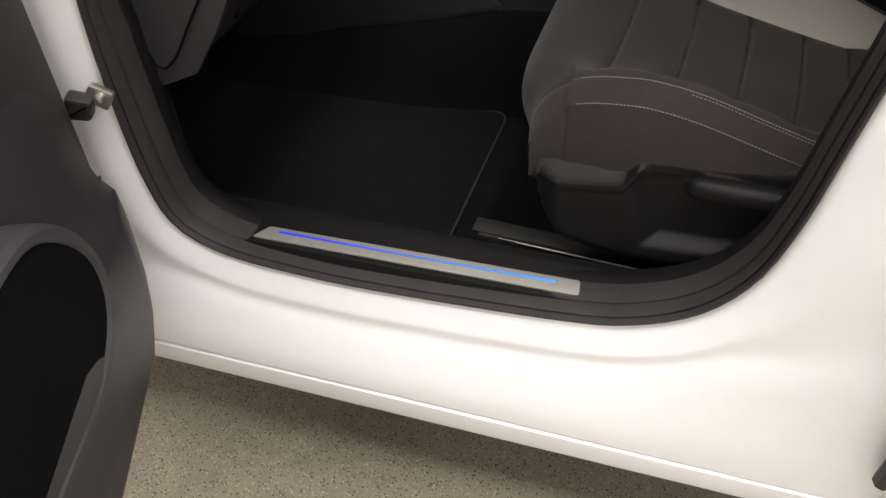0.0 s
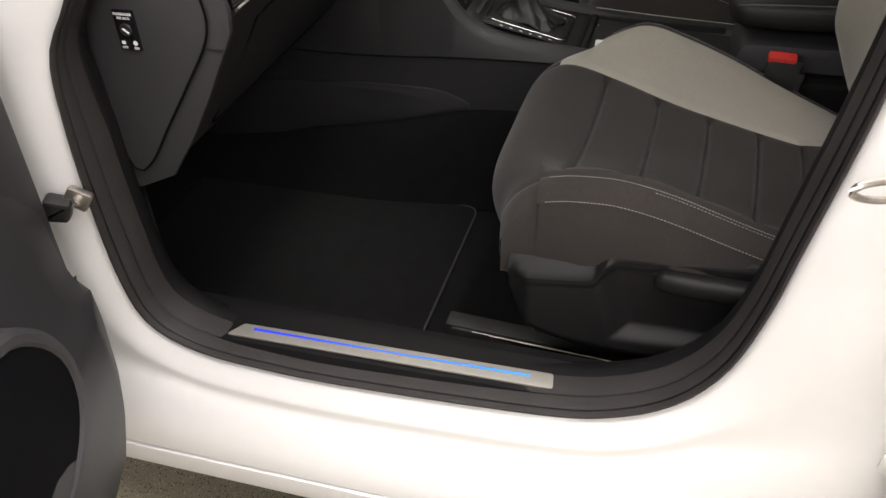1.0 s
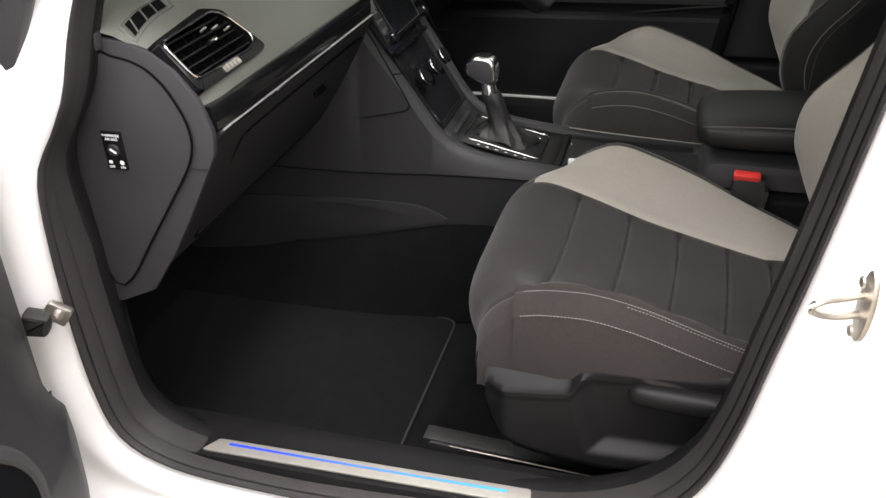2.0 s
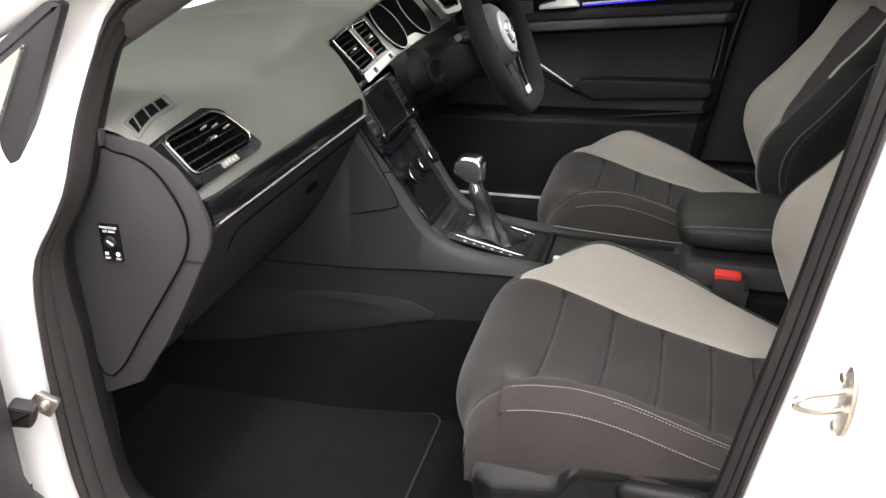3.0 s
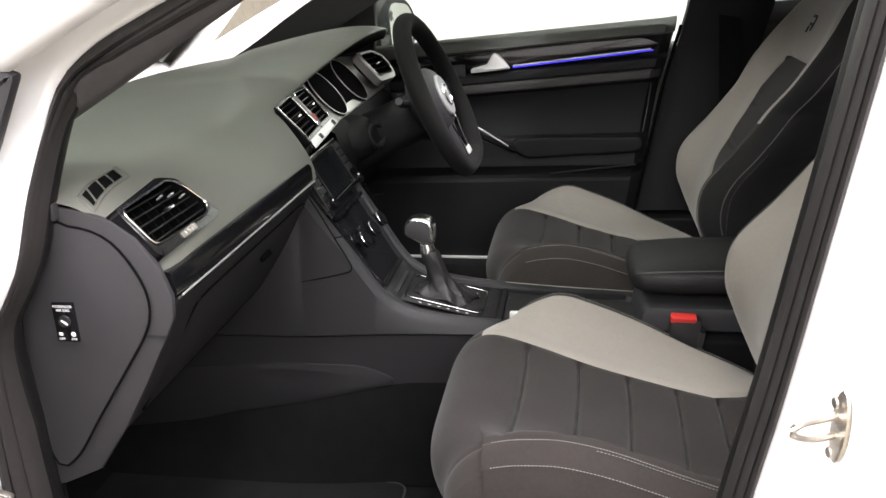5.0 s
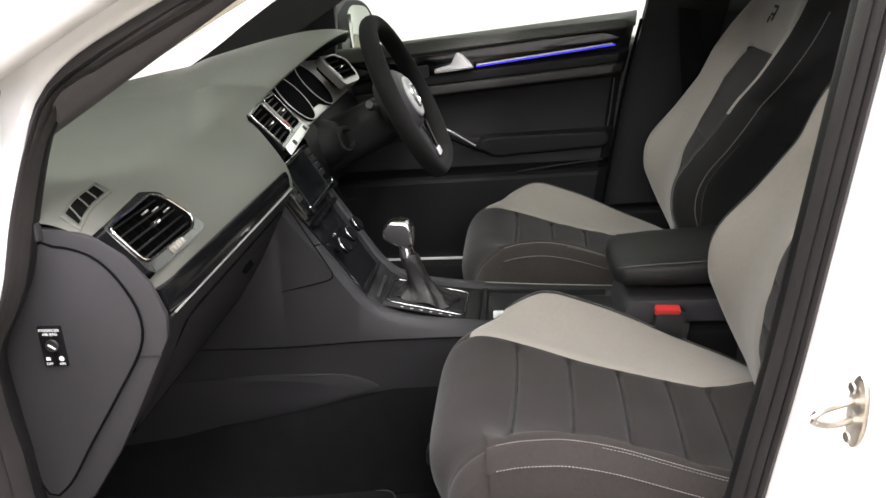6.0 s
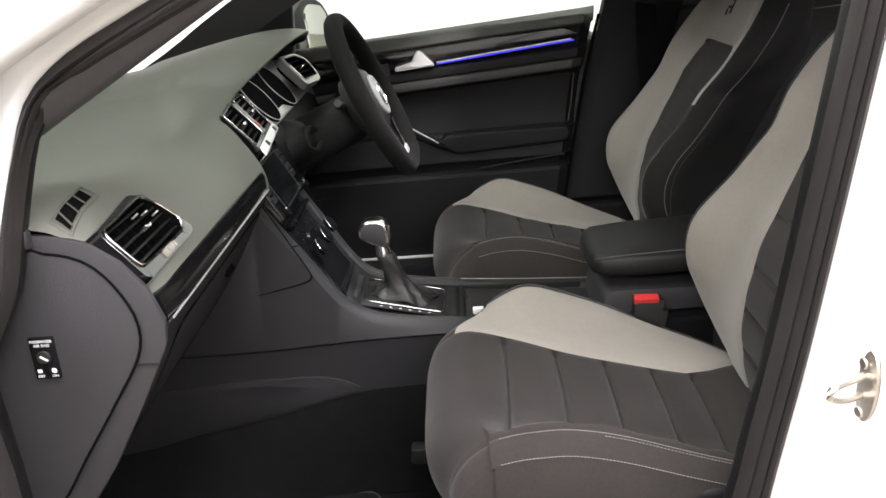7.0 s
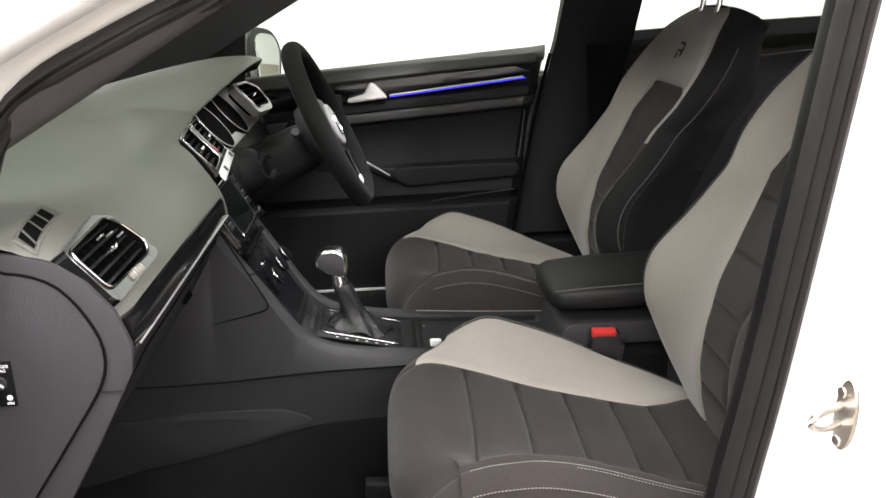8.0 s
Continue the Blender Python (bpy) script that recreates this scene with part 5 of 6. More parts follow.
rim_pts = [(-0.3130, -0.648), (-0.3225, -0.545), (-0.2975, -0.562), (-0.2900, -0.655)]
frame_ol = [q for k in range(4) for q in between(rim_pts[k], rim_pts[(k + 1) % 4], 14)]
dem = part("demister", on_pad(sweep([(x, y, 0.0012) for x, y in frame_ol], ring(0.0013, 8), (0, 0, 1), closed=True), 0), PAD, dash, "slotted demister vent")
left_side, right_side = between((-0.3095, -0.642), (-0.3185, -0.553), 16), between((-0.2930, -0.650), (-0.3005, -0.567), 16)
part("slot", on_pad(grid([[(a[0] + (b[0] - a[0]) * v, a[1] + (b[1] - a[1]) * v, 0.0016) for v in np.linspace(0, 1, 6)] for a, b in zip(left_side, right_side)]), 0), VOID, dem, "black demister slot")
for k in range(4):
    ya, x0 = -0.6340 + 0.0240 * k, -0.3095 - 0.0024 * k
    part("rib", on_pad(slab([(x0, ya + 0.0022), (x0 + 0.0168, ya - 0.0108), (x0 + 0.0168, ya - 0.0086), (x0, ya + 0.0044)], 0.0, 0.0032, 0, "xy"), 0), PAD, dem)

# gloss strip with chrome line across the passenger side
part("gloss_strip", sweep([(-0.2165, -0.652, 0.866), (-0.2145, -0.60, 0.866), (-0.2145, -0.40, 0.8655), (-0.2145, -0.165, 0.8645), (-0.2165, -0.145, 0.864)], [(-0.014, -0.023), (0.0050, -0.0225), (0.0066, -0.015), (0.0060, -0.004), (0.0044, 0.006), (0.0010, 0.0135), (-0.016, 0.0150)], (0, 0, 1), scale=[0.8, 1, 1, 1, 0.8]), GLOSS, dash, "piano black strip")
part("chrome_line", sweep([(-0.2085, -0.645, 0.8485), (-0.2078, -0.40, 0.8480), (-0.2078, -0.150, 0.8470)], ring(0.0013, 8), (0, 0, 1)), SILVERGREY, dash, "bright line under the strip")
# glovebox lid outline and catch
low = np.array([f for f in face if f[1] < 0.835 and f[1] > 0.635 and f[0] > -0.36])


def on_low(y, t, off):
    k = t * (len(low) - 1)
    x, z = np.interp(k, range(len(low)), low[:, 0]), np.interp(k, range(len(low)), low[:, 1])
    return (x + off * 0.87, y, z - off * 0.5)


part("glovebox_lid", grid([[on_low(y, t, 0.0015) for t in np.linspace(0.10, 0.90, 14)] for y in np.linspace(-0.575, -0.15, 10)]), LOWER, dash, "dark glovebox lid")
edge = rounded([(-0.577, 0.095), (-0.148, 0.095), (-0.148, 0.905), (-0.577, 0.905)], 0.05)
part("glovebox_gap", sweep([on_low(y, t, 0.0012) for y, t in edge], ring(0.0013, 6), (0.87, 0, -0.5), closed=True), DIALBLACK, dash, "dark gap round the glovebox lid")
part("glovebox_catch", rbox((0.008, 0.034, 0.012), on_low(-0.30, 0.30, 0.003), 0.003, turn=(0, -30, 0)), VOID, dash, "black glovebox catch")
part("underside", rbox((0.30, 0.50, 0.02), (-0.55, -0.40, 0.60), 0.008), DARK, dash)

# instrument side: everything on a face that leans back
LEAN = -40.4


def leaning(y, v, out, base):
    """A point on the leaning face: v up the face from z = 0.925, out from it; base is x at that height."""
    c, s2 = math.cos(radians(-LEAN)), math.sin(radians(-LEAN))
    return (base - v * s2 + out * c, y, 0.925 + v * c + out * s2)


def plaque(name, outline, base, out0, out1, material, parent, label="", bevel=0.002):
    me = slab(outline, out0, out1, bevel, "yz")
    me.transform(Matrix.Translation((base, 0, 0.925)) @ pose(0, 0, 0, 0, LEAN, 0))
    return part(name, me, material, parent, label)


TURNED = Matrix.Translation((-0.29, 0.108, 0)) @ Matrix.Rotation(radians(6), 4, "Z") @ Matrix.Translation((0.29, -0.108, 0))


def turned(ob):
    """The centre panel is turned a little towards the driver."""
    for o in (ob, *ob.children_recursive):
        o.data.transform(TURNED)
    return ob


turned(plaque("centre_fascia", rounded([(-0.150, -0.045), (0.130, -0.045), (0.118, 0.055), (-0.150, 0.055)], 0.006), -0.266, -0.06, -0.0305, GLOSS, dash, "gloss black centre vent panel"))
cv = rounded([(-0.044, 0.046), (0.040, 0.050), (0.044, -0.020), (-0.036, -0.022)], 0.006)
for yk, fl, wide in ((-0.066, 1, 1.25), (0.054, -1, 1.05)):
    turned(vent(dash, leaning(yk, 0.0, 0.0, -0.266), [(a * wide, b) for a, b in cv], 6, LEAN, 3, fl, 0.0009))
turned(plaque("hazard_bar", rounded([(-0.010, -0.022), (0.006, -0.022), (0.006, 0.046), (-0.010, 0.046)], 0.003), -0.266, 0.0, 0.006, mat("grey_hazard_bar", (0.22, 0.22, 0.21), 0.35, var=0.06), dash, "grey bar with the hazard button"))
turned(plaque("hazard_light", rounded([(-0.009, -0.012), (0.005, -0.012), (0.005, 0.002), (-0.009, 0.002)], 0.002), -0.266, 0.003, 0.0075, mat("dull_red_button", (0.35, 0.07, 0.06), 0.4, var=0.1), dash, "dull red hazard button"))
turned(plaque("vent_plate", rounded([(-0.115, -0.044), (0.112, -0.044), (0.100, -0.028), (-0.108, -0.028)], 0.004), -0.266, 0.0, 0.004, PALE, dash, "pale metal plate under the centre vents"))
for yk in (-0.05, 0.075):
    turned(plaque("plate_button", rounded([(yk - 0.009, -0.041), (yk + 0.009, -0.041), (yk + 0.009, -0.031), (yk - 0.009, -0.031)], 0.002), -0.266, 0.002, 0.0055, DARK, dash))
cl = thing("instrument_cluster", (-0.31, 0.36, 0.86), "dark twin-dial instrument cluster under a hood", "instrument cluster")
CB = -0.302
plaque("cluster_panel", rounded([(0.165, -0.062), (0.665, -0.058), (0.650, 0.045), (0.530, 0.060), (0.165, 0.060)], 0.01), CB, -0.02, 0.0, SILVERGREY, cl, "satin silver panel round the dials")
plaque("black_glass", rounded([(0.200, -0.008), (0.222, -0.050), (0.256, -0.061), (0.292, -0.050), (0.316, -0.040), (0.380, -0.040), (0.404, -0.050), (0.440, -0.061), (0.476, -0.050), (0.500, -0.008), (0.500, 0.035), (0.470, 0.075), (0.200, 0.075)], 0.012), CB, -0.004, 0.0035, DIALBLACK, cl, "dark display glass")
m0 = Matrix.Translation((CB, 0, 0.925)) @ pose(0, 0, 0, 0, LEAN, 0)
for yk in (0.256, 0.440):
    circle = [(0.058 * math.cos(a), 0.058 * math.sin(a)) for a in np.linspace(0, 2 * math.pi, 48, endpoint=False)]
    well = grid([[tuple(m0 @ Vector((0.0065, yk + a * k, b * k))) for a, b in circle] for k in (1.03, 0.97)] + [[tuple(m0 @ Vector((0.0045, yk + a * k, b * k))) for a, b in circle] for k in (0.95, 0.02)], loop_v=True, angle=30)
    dial = part("dial", well, DIALBLACK, cl, "dark round dial")
    part("dial_ring", sweep([tuple(m0 @ Vector((0.0065, yk + a, b))) for a, b in circle], ring(0.0012, 6), tuple(m0.to_3x3() @ Vector((1, 0, 0))), closed=True), PALE, dial, "thin bright dial ring")
plaque("trip_display", rounded([(0.325, -0.030), (0.372, -0.030), (0.372, 0.035), (0.325, 0.035)], 0.003), CB, 0.002, 0.0045, DIALBLACK, cl)
rv = rounded([(-0.040, 0.034), (0.015, 0.033), (0.044, 0.014), (0.042, -0.020), (0.034, -0.031), (-0.026, -0.034), (-0.033, -0.012), (-0.040, 0.016)], 0.010)
rs = rounded([(-0.050, 0.041), (0.018, 0.040), (0.052, 0.018), (0.050, -0.024), (0.038, -0.044), (-0.034, -0.046), (-0.043, -0.012), (-0.050, 0.016)], 0.010)
vent(dash, (-0.262, 0.568, 0.946), rv, 4, LEAN, 3, 1, 0.0014, SILVERGREY, rs, -18)
part("driver_end", slab([(-0.84, 0.88), (-0.45, 0.965), (-0.33, 0.965), (-0.26, 0.89), (-0.245, 0.83), (-0.30, 0.70), (-0.40, 0.60), (-0.60, 0.58)], 0.655, 0.672, 0.004), HARD, dash)
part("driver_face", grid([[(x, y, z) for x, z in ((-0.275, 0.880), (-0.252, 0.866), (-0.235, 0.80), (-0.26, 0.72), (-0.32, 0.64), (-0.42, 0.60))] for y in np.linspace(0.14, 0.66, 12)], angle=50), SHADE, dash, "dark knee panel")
part("light_switch", lathe([(0.026, 0), (0.026, 0.012), (0.022, 0.016), (0, 0.016)], (-0.243, 0.60, 0.82), (1, 0, 0.2), 20), TRIM, dash)

# ---- steering column and wheel ----
wheel = thing("steering_wheel", (-0.07, 0.35, 0.90), "flat-bottomed black steering wheel with a grey hub emblem", "steering wheel")
WC, TILT = Vector((-0.072, 0.345, 0.903)), 24
WM = Matrix.Translation(WC) @ pose(0, 0, 0, 0, 90 - TILT, 0)
rim = []
for a in np.linspace(0, 2 * math.pi, 72, endpoint=False):
    r = 0.172
    u, w = r * math.cos(a), r * math.sin(a)
    if u > 0.148:
        u = 0.148 + (u - 0.148) * 0.35
    rim.append(tuple(WM @ Vector((u, w, 0))))
part("rim", sweep(rim, ring(0.0178, 14, 1.12), tuple(WM.to_3x3() @ Vector((0, 0, 1))), closed=True), SUEDETTE, wheel, "matt black suede-like rim")
hubm = grid([[tuple(WM @ Vector((r * math.cos(a) * 1.0, r * math.sin(a) * 1.12, h))) for a in np.linspace(0, 2 * math.pi, 36, endpoint=False)] for r, h in ((0.060, -0.055), (0.072, -0.03), (0.070, -0.008), (0.058, 0.004), (0.030, 0.009), (0.0, 0.010))], loop_v=True)
part("hub", hubm, HARD, wheel, "black airbag hub")
for a, l in ((90, 0.15), (-90, 0.15), (0, 0.138)):
    d = Vector((math.cos(radians(a)), math.sin(radians(a)), 0))
    e = Vector((-d.y, d.x, 0))
    P = []
    for t, w, h in ((0.05, 0.034, -0.006), (0.09, 0.026, -0.010), (l, 0.022, -0.004)):
        P.append([tuple(WM @ (d * t + e * w * q + Vector((0, 0, h + dh)))) for q, dh in ((-1, -0.012), (-1, 0.0), (-0.6, 0.006), (0.6, 0.006), (1, 0.0), (1, -0.012))])
    sp = part("spoke", grid(P, loop_v=True, caps=True), GLOSS if a else HARD, wheel, "gloss black spoke")
    if a == 0:
        part("spoke_badge", rbox((0.016, 0.034, 0.005), (0, 0, 0), 0.0015), PALE, wheel, "small bright badge").data.transform(WM @ pose(0.128, 0, 0.006))
        for q in (-1, 1):
            part("spoke_edge", tube([tuple(WM @ (d * t + e * w * q + Vector((0, 0, 0.004)))) for t, w in ((0.06, 0.036), (0.09, 0.028), (0.135, 0.022))], 0.0018, 12, 6), CHROME, wheel)
part("emblem_plate", lathe([(0.0, 0.004), (0.043, 0.003), (0.046, 0.0), (0.046, -0.004)], tuple(WM @ Vector((0, 0, 0.010))), tuple(WM.to_3x3() @ Vector((0, 0, 1))), 32), mat("grey_emblem", (0.30, 0.30, 0.30), 0.35, var=0.1), wheel, "grey round emblem")
part("emblem_ring", sweep([tuple(WM @ Vector((0.024 * math.cos(a), 0.024 * math.sin(a), 0.015))) for a in np.linspace(0, 2 * math.pi, 32, endpoint=False)], ring(0.0022, 6), tuple(WM.to_3x3() @ Vector((0, 0, 1))), closed=True), CHROME, wheel)
em = joined([rbox((0.034, 0.004, 0.003), (0, -0.008, 0), 0.001, 1, (0, 0, 16)), rbox((0.034, 0.004, 0.003), (0, 0.008, 0), 0.001, 1, (0, 0, -16))])
em.transform(WM @ pose(0, 0, 0.0155))
part("emblem_bars", em, SILVERGREY, wheel)
col = thing("steering_column", (-0.2, 0.35, 0.78), "black steering column shroud with stalks", "steering column")
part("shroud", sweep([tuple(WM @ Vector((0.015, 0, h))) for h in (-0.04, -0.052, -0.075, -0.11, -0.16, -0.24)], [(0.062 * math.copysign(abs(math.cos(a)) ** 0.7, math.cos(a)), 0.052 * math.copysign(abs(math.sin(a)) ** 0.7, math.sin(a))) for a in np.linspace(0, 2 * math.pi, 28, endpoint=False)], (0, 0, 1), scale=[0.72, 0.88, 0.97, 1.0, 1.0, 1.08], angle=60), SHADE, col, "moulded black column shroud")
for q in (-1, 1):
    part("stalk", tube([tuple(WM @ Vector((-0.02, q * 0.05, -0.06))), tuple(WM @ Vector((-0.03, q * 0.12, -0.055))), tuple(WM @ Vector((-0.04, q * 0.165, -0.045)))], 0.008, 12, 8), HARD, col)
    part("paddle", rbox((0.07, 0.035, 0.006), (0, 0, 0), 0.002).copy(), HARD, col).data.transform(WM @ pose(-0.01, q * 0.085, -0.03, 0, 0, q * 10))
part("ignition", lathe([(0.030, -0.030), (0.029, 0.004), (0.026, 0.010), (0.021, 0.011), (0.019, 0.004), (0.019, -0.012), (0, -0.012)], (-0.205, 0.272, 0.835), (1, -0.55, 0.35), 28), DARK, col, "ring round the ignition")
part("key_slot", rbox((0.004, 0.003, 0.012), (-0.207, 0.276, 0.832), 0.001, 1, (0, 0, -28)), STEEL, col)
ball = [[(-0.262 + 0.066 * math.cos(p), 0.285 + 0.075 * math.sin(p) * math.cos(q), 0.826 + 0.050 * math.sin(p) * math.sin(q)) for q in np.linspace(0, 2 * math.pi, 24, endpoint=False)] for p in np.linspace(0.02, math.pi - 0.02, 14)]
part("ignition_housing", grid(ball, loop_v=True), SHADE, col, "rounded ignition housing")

# ---- centre stack and console ----
con = thing("centre_console", (0.1, 0, 0.26), "dark centre console with gear lever, tray and armrest", "console")
TOP = smoothfun([(-0.90, 0.80), (-0.40, 0.84), (-0.28, 0.845), (-0.25, 0.835), (-0.228, 0.806), (-0.168, 0.716), (-0.120, 0.643), (-0.085, 0.611), (-0.03, 0.594), (0.082, 0.581), (0.20, 0.572), (0.40, 0.562)])
HWID = smoothfun([(-0.90, 0.14), (-0.40, 0.14), (-0.25, 0.135), (-0.15, 0.122), (-0.05, 0.112), (0.10, 0.106), (0.25, 0.104), (0.40, 0.10)])
P = []
for x in np.linspace(-0.85, 0.36, 80):
    t, w = float(TOP(x)), float(HWID(x))
    row = [(-w - 0.003, 0.27), (-w - 0.003, 0.556), (-w - 0.009, 0.562), (-w - 0.004, t - 0.016), (-w + 0.004, t - 0.004), (-w + 0.016, t), (-w + 0.026, t - 0.004), (-w + 0.030, t - 0.014)]
    row = [(y, min(z, t - 0.02) if i < 3 else z) for i, (y, z) in enumerate(row)]
    P.append([(x, y, z) for y, z in row] + [(x, -y, z) for y, z in row[::-1]])
part("console_body", grid(P, angle=40), LOWER, con, "dark grained console sides")
def on_side(mesh, sg, lift):
    """Bends a flat mesh on to the console's side."""
    for v in mesh.vertices:
        v.co.y = sg * (float(HWID(v.co.x)) + 0.003 + lift + v.co.y)
    mesh.flip_normals()
    return mesh


for sg in (-1, 1):
    flap = curve([(-0.62, 0.480), (-0.45, 0.497), (-0.30, 0.506), (-0.19, 0.502), (-0.14, 0.492), (-0.095, 0.464), (-0.15, 0.454), (-0.25, 0.436), (-0.345, 0.418), (-0.62, 0.36)], 60, closed=True)
    part("side_flap", on_side(slab([tuple(q) for q in flap], 0.0, 0.005, 0.002), sg, 0.0), LOWER, con, "moulded flap in the console side")
    P = [[(x, sg * (float(HWID(x)) + d), z) for d, z in ((0.004, lerp(x, (-0.85, -0.345, -0.09, 0.36), (0.33, 0.413, 0.462, 0.470))), (0.008, lerp(x, (-0.85, -0.345, -0.09, 0.36), (0.325, 0.405, 0.455, 0.462))), (0.012, 0.33), (0.03, 0.262))] for x in np.linspace(-0.85, 0.36, 40)]
    part("tunnel_carpet", grid(P), CARPET, con, "black tunnel carpet")
groove = [(-0.232, 0.826), (-0.216, 0.800), (-0.190, 0.748), (-0.166, 0.700), (-0.162, 0.686), (-0.172, 0.678), (-0.225, 0.668), (-0.31, 0.654)]
for sg in (-1, 1):
    part("side_groove", tube([(x, sg * (float(HWID(x)) + 0.0062), z) for x, z in groove], 0.0013, 60, 6, up=(0.1, 1, 0.1)), VOID, con, "dark joint in the console side")
    part("trim_joint", tube([(x, sg * (float(HWID(x)) + 0.0052), z) for x, z in ((-0.187, 0.742), (-0.172, 0.7445), (-0.160, 0.7465))], 0.0010, 8, 6, up=(0.1, 1, 0.1)), VOID, con)
# gloss inlay that falls from the screen to the gear lever
def inlay(x0, x1, n):
    return grid([[(x, y, float(TOP(x)) - 0.011) for y in np.linspace(-float(HWID(x)) + 0.028, float(HWID(x)) - 0.028, 8)] for x in np.linspace(x0, x1, n)])


thick(part("gloss_inlay", inlay(-0.29, -0.116, 20), GLOSS, con, "piano black console inlay"), 0.006)
thick(part("selector_surround", inlay(-0.116, 0.084, 14), SHADE, con, "matt black surround of the selector"), 0.006)
# screen unit
scr = part("screen_unit", slab(rounded([(-0.276, 0.855), (-0.246, 0.866), (-0.198, 0.782), (-0.217, 0.766)], 0.004), -0.108, 0.108, 0.003), GLOSS, con, "gloss black touch-screen unit")
sx, sz = np.array([-0.246, 0.866]), np.array([-0.198, 0.782])


def on_screen(y, t, off):
    d = sz - sx
    n = np.array([-d[1], d[0]]) / np.linalg.norm(d)
    p = sx + d * t + n * off
    return (p[0], y, p[1])


part("display", grid([[on_screen(y, t, 0.0018) for y in (-0.066, 0.0, 0.066)] for t in (0.10, 0.5, 0.88)], smooth=False), SCREEN, scr, "dark display")
bz = [on_screen(y, t, 0.002) for y, t in ((-0.070, 0.07), (0.070, 0.07), (0.070, 0.92), (-0.070, 0.92))]
part("display_bezel", sweep(bz + [bz[0]], ring(0.0009, 6), (0.86, 0, 0.5)), TRIM, scr)
for y in (-0.090, 0.090):
    part("screen_knob", lathe([(0.010, 0.0), (0.010, 0.010), (0.008, 0.012), (0, 0.012)], on_screen(y, 0.92, 0.0), (0.86, 0, 0.5), 20), GLOSS, scr, "small black knob")
    for k in range(4):
        part("screen_key", rbox((0.003, 0.024, 0.012), on_screen(y, 0.15 + 0.16 * k, 0.001), 0.001, 1, (0, -30, 0)), DARK, scr)
# heater controls
for k, y in enumerate((-0.062, 0.0, 0.062)):
    p = (-0.162 + 0.006, y, 0.714)
    kn = part("heater_knob", lathe([(0.015, 0.0), (0.0145, 0.009), (0.012, 0.011), (0.0, 0.011)], p, (0.80, 0, 0.6), 24), DIALBLACK, con, "black heater knob with a chrome ring")
    q = Vector((0, 0, 1)).rotation_difference(Vector((0.80, 0, 0.6))).to_matrix()
    part("knob_ring", sweep([tuple(Vector(p) + q @ Vector((0.0155 * math.cos(a), 0.0155 * math.sin(a), 0.007))) for a in np.linspace(0, 2 * math.pi, 28, endpoint=False)], ring(0.0009, 6), (0.80, 0, 0.6), closed=True), CHROME, kn)
part("button_row", joined([rbox((0.012, 0.020, 0.008), (-0.196, -0.075 + 0.025 * k, 0.760), 0.002, 1, (0, -30, 0)) for k in range(7)]), DIALBLACK, con)
# gear lever: frame, boot, knob
gx, gz = -0.024, 0.589
ft = lambda x: gz - 0.22 * (x - gx)
fr = rounded([(-0.088, -0.053), (0.052, -0.057), (0.054, 0.051), (-0.088, 0.054)], 0.012)
gf = part("gear_frame", sweep([(x, y, ft(x) + 0.0034) for x, y in fr], ring(0.0011, 6), (0, 0, 1), closed=True), CHROME, con, "bright gear selector frame")
thick(part("gear_plate", grid([[(x, y, ft(x) + 0.001) for y in np.linspace(-0.068, 0.068, 4)] for x in np.linspace(-0.115, 0.066, 6)]), SHADE, gf), 0.003)
for k in range(6):
    part("gear_mark", rbox((0.0050, 0.0014, 0.0006), (-0.058 + 0.017 * k, -0.0635, ft(-0.058 + 0.017 * k) + 0.0016), 0, turn=(0, 12, 0)), WHITEINK, gf)
part("gear_frame_bar", tube([(-0.005, 0.030, ft(-0.005) + 0.006), (0.030, 0.031, ft(0.030) + 0.005), (0.040, 0.026, ft(0.04) + 0.004), (0.042, 0.0, ft(0.042) + 0.004)], 0.0011, 16, 6), CHROME, gf, "thin chrome inner bar")
part("gear_end_block", rbox((0.014, 0.105, 0.010), (-0.106, 0.0, ft(-0.106) + 0.004), 0.003, turn=(0, 12, 0)), DARK, gf)
P = []
for k, (t, wx, wy) in enumerate(((0.0, 0.054, 0.038), (0.02, 0.053, 0.037), (0.05, 0.050, 0.034), (0.09, 0.046, 0.030), (0.14, 0.040, 0.026), (0.20, 0.033, 0.023), (0.27, 0.027, 0.0205), (0.36, 0.0225, 0.019), (0.5, 0.0195, 0.0175), (0.65, 0.018, 0.017), (0.8, 0.0175, 0.0165), (0.93, 0.017, 0.016), (1.0, 0.014, 0.013))):
    cx, cz = gx + 0.003 - 0.028 * t, gz + 0.002 + 0.085 * t
    row = []
    for j in range(72):
        a = 2 * math.pi * j / 72
        slack = (1 - t) ** 0.8 * (0.75 + 0.25 * math.cos(a))
        crumple = 1 + slack * (0.15 * math.sin(4 * a + 7 * t) + 0.10 * abs(math.sin(5 * a - 9 * t)) + 0.05 * math.sin(13 * a + 16 * t))
        row.append((cx + wx * crumple * math.copysign(abs(math.cos(a)) ** 0.8, math.cos(a)), wy * crumple * math.copysign(abs(math.sin(a)) ** 0.8, math.sin(a)), cz - 0.22 * wx * math.cos(a) * (1 - t) + 0.004 * slack * math.sin(7 * a - 8 * t)))
    P.append(row)
lev = part("gear_boot", grid(P, loop_v=True), LEATHER, con, "creased leather gear boot")
part("collar", lathe([(0.014, 0.0), (0.015, 0.004), (0.0135, 0.012), (0.011, 0.03)], (-0.050, 0, 0.668), (-0.15, 0, 1), 20), CHROME, lev, "chrome collar")
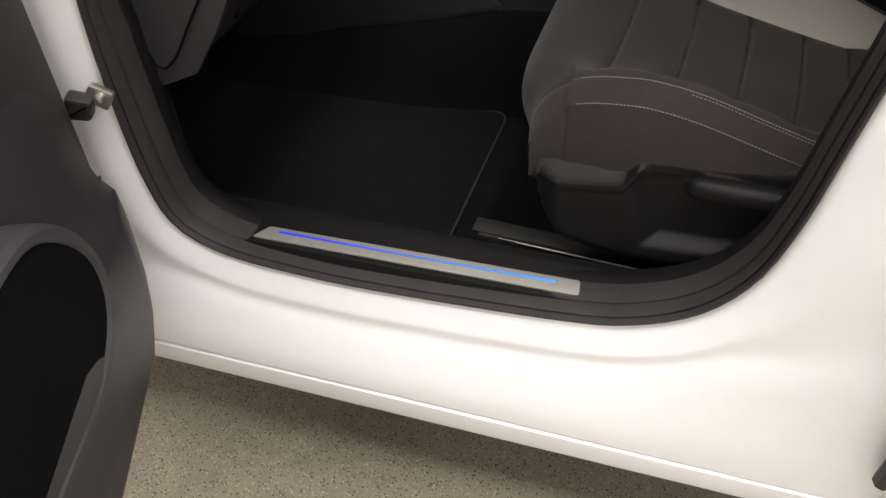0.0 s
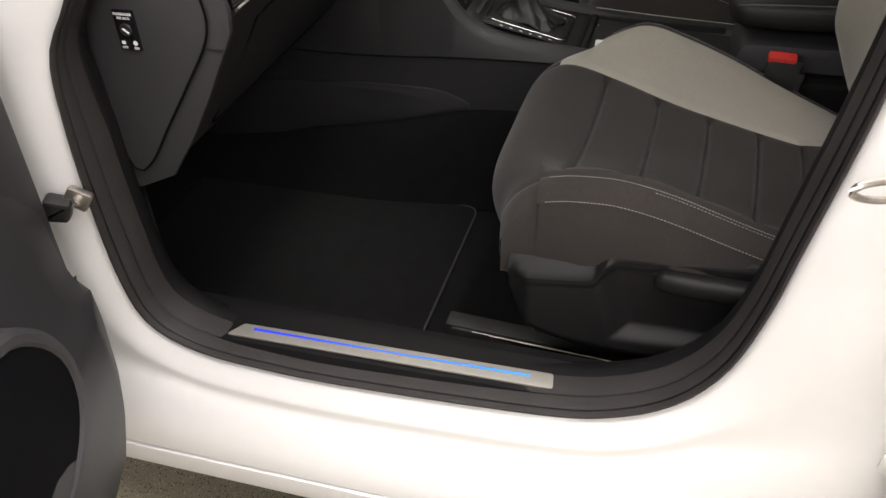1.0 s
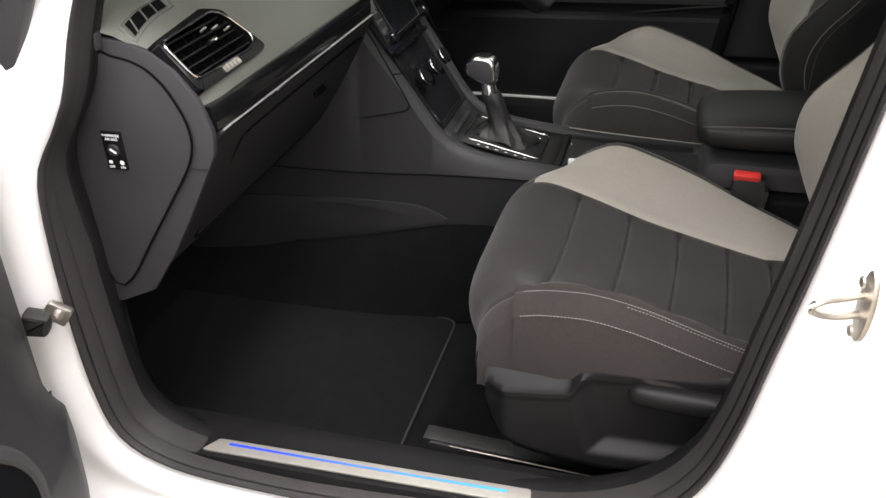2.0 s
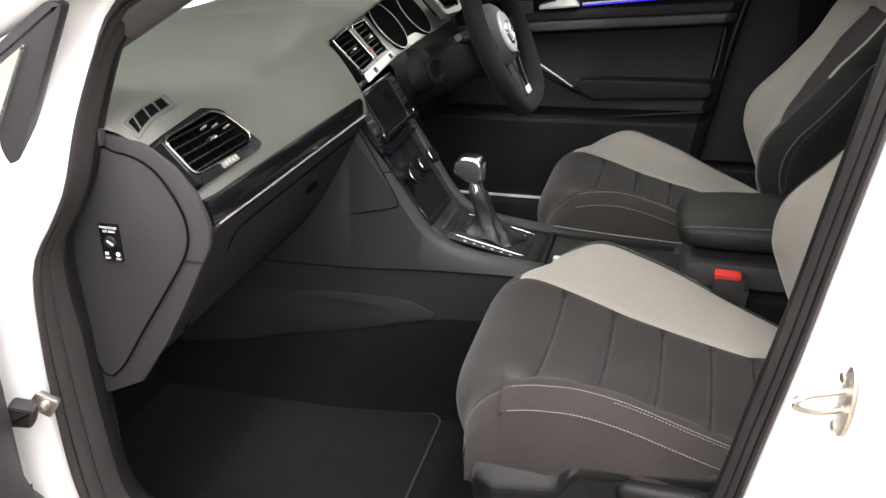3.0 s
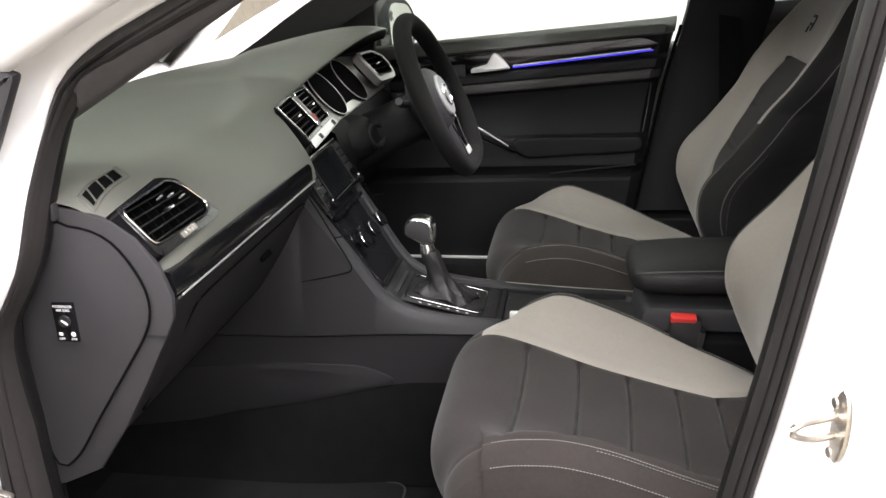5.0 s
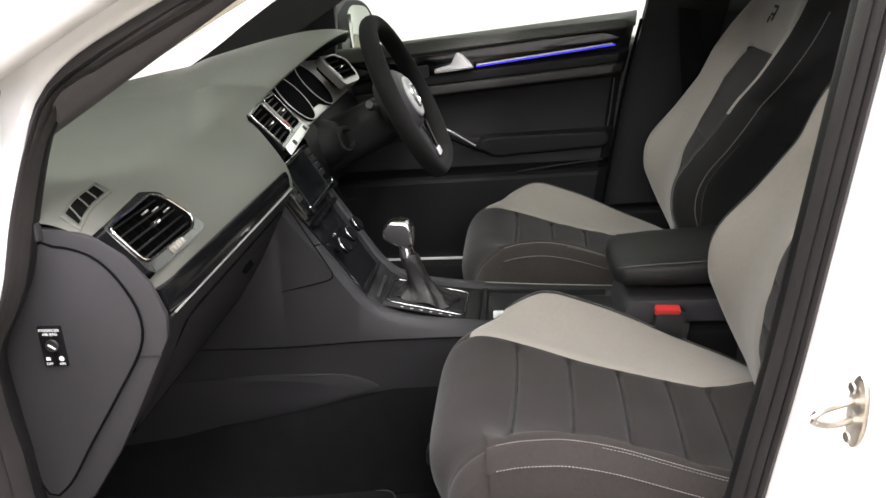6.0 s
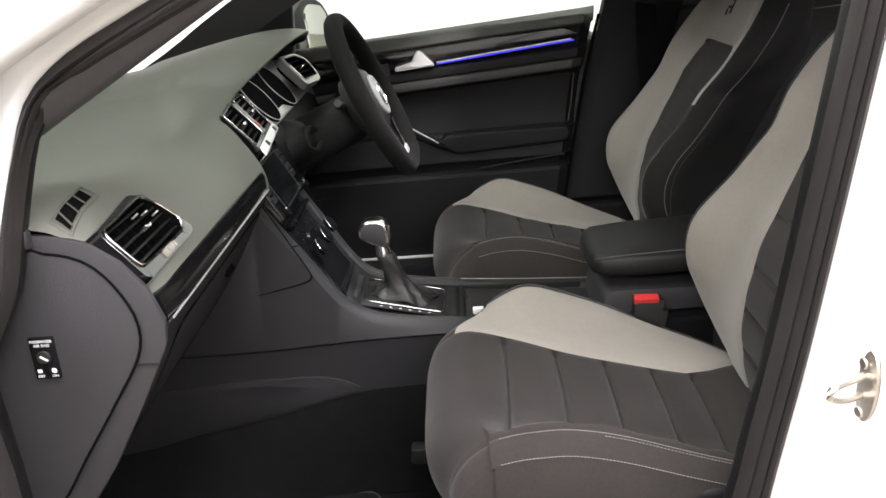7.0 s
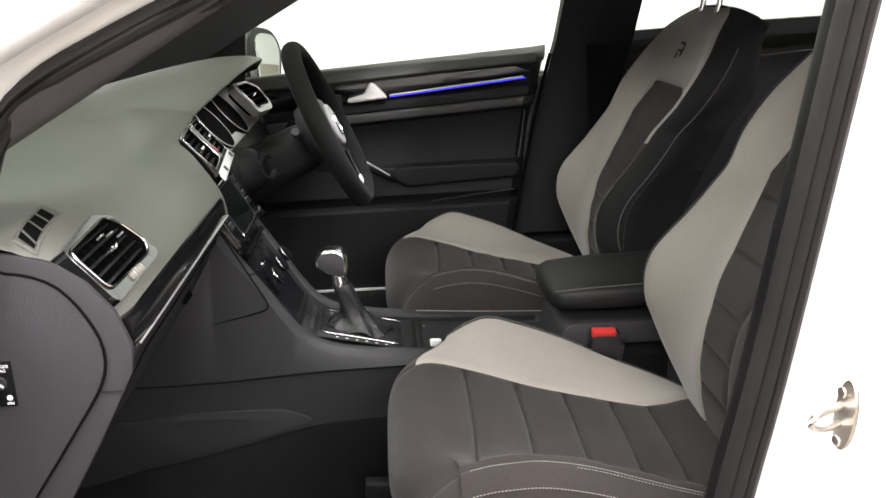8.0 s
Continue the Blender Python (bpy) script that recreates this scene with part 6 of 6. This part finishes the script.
kn = curve([(-0.040, 0.690), (-0.036, 0.715), (-0.040, 0.734), (-0.056, 0.742), (-0.078, 0.740), (-0.090, 0.728), (-0.091, 0.712), (-0.080, 0.703), (-0.066, 0.696)], 30, closed=True)
part("knob", slab([tuple(q) for q in kn], -0.021, 0.021, 0.010, seg=4), CHROME, lev, "chrome-edged gear knob")
kc = [(-0.066 + (x + 0.066) * 0.80, 0.720 + (z - 0.719) * 0.80) for x, z in kn]
for y0, y1 in ((-0.0195, -0.0225), (0.0195, 0.0225)):
    part("knob_inlay", slab(kc, y0, y1, 0.001), HARD, lev, "dark knob inlay")
# tray, with a lid edge and a small socket
part("tray_floor", rbox((0.21, 0.14, 0.004), (0.19, 0, 0.535), 0.001), DARK, con)
part("tray_edge", tube([(0.085, 0.080, 0.584), (0.20, 0.078, 0.5775), (0.34, 0.076, 0.572)], 0.0008, 12, 6), ALU, con, "thin silver tray edge")
part("tray_divider", rbox((0.010, 0.152, 0.036), (0.086, 0.0, 0.556), 0.003), SHADE, con)
part("tray_bar", rbox((0.003, 0.004, 0.026), (0.097, 0.030, 0.560), 0.001, 1), CHROME, con)
for sg in (-1, 1):
    part("tray_wall", rbox((0.23, 0.006, 0.040), (0.20, sg * 0.0765, 0.548), 0.001, 1, (0, 1.5, 0)), SHADE, con)
part("socket", rbox((0.020, 0.012, 0.012), (0.114, -0.060, 0.577), 0.003), WHITEINK, con, "pale charging socket")
# armrest on its box
part("armrest_box", slab(rounded([(0.30, 0.40), (0.335, 0.612), (0.75, 0.612), (0.78, 0.40)], 0.02), -0.092, 0.092, 0.010), TRIM, con, "dark armrest box")
P = []
for x, w, h in ((0.312, 0.050, 0.010), (0.318, 0.078, 0.020), (0.335, 0.092, 0.026), (0.40, 0.098, 0.029), (0.60, 0.098, 0.031), (0.70, 0.094, 0.028), (0.715, 0.07, 0.012)):
    row = []
    for a in np.linspace(0, 2 * math.pi, 32, endpoint=False):
        c, s2 = math.cos(a), math.sin(a)
        row.append((x, w * math.copysign(abs(c) ** 0.45, c), 0.650 + 0.03 * (x - 0.3) + (1.05 if s2 > 0 else 0.72) * h * math.copysign(abs(s2) ** 0.5, s2)))
    P.append(row)
pad2 = part("armrest_pad", grid(P, loop_v=True, caps=True), LEATHER, con, "padded black leather armrest with pale seam")
part("armrest_seam", tube([(0.3130, -0.050, 0.652), (0.3160, -0.062, 0.660), (0.329, -0.084, 0.670), (0.36, -0.0945, 0.677), (0.45, -0.0975, 0.682), (0.60, -0.0975, 0.688)], 0.0011, 40, 6), DARKTHREAD, pad2, "grey welt round the armrest")
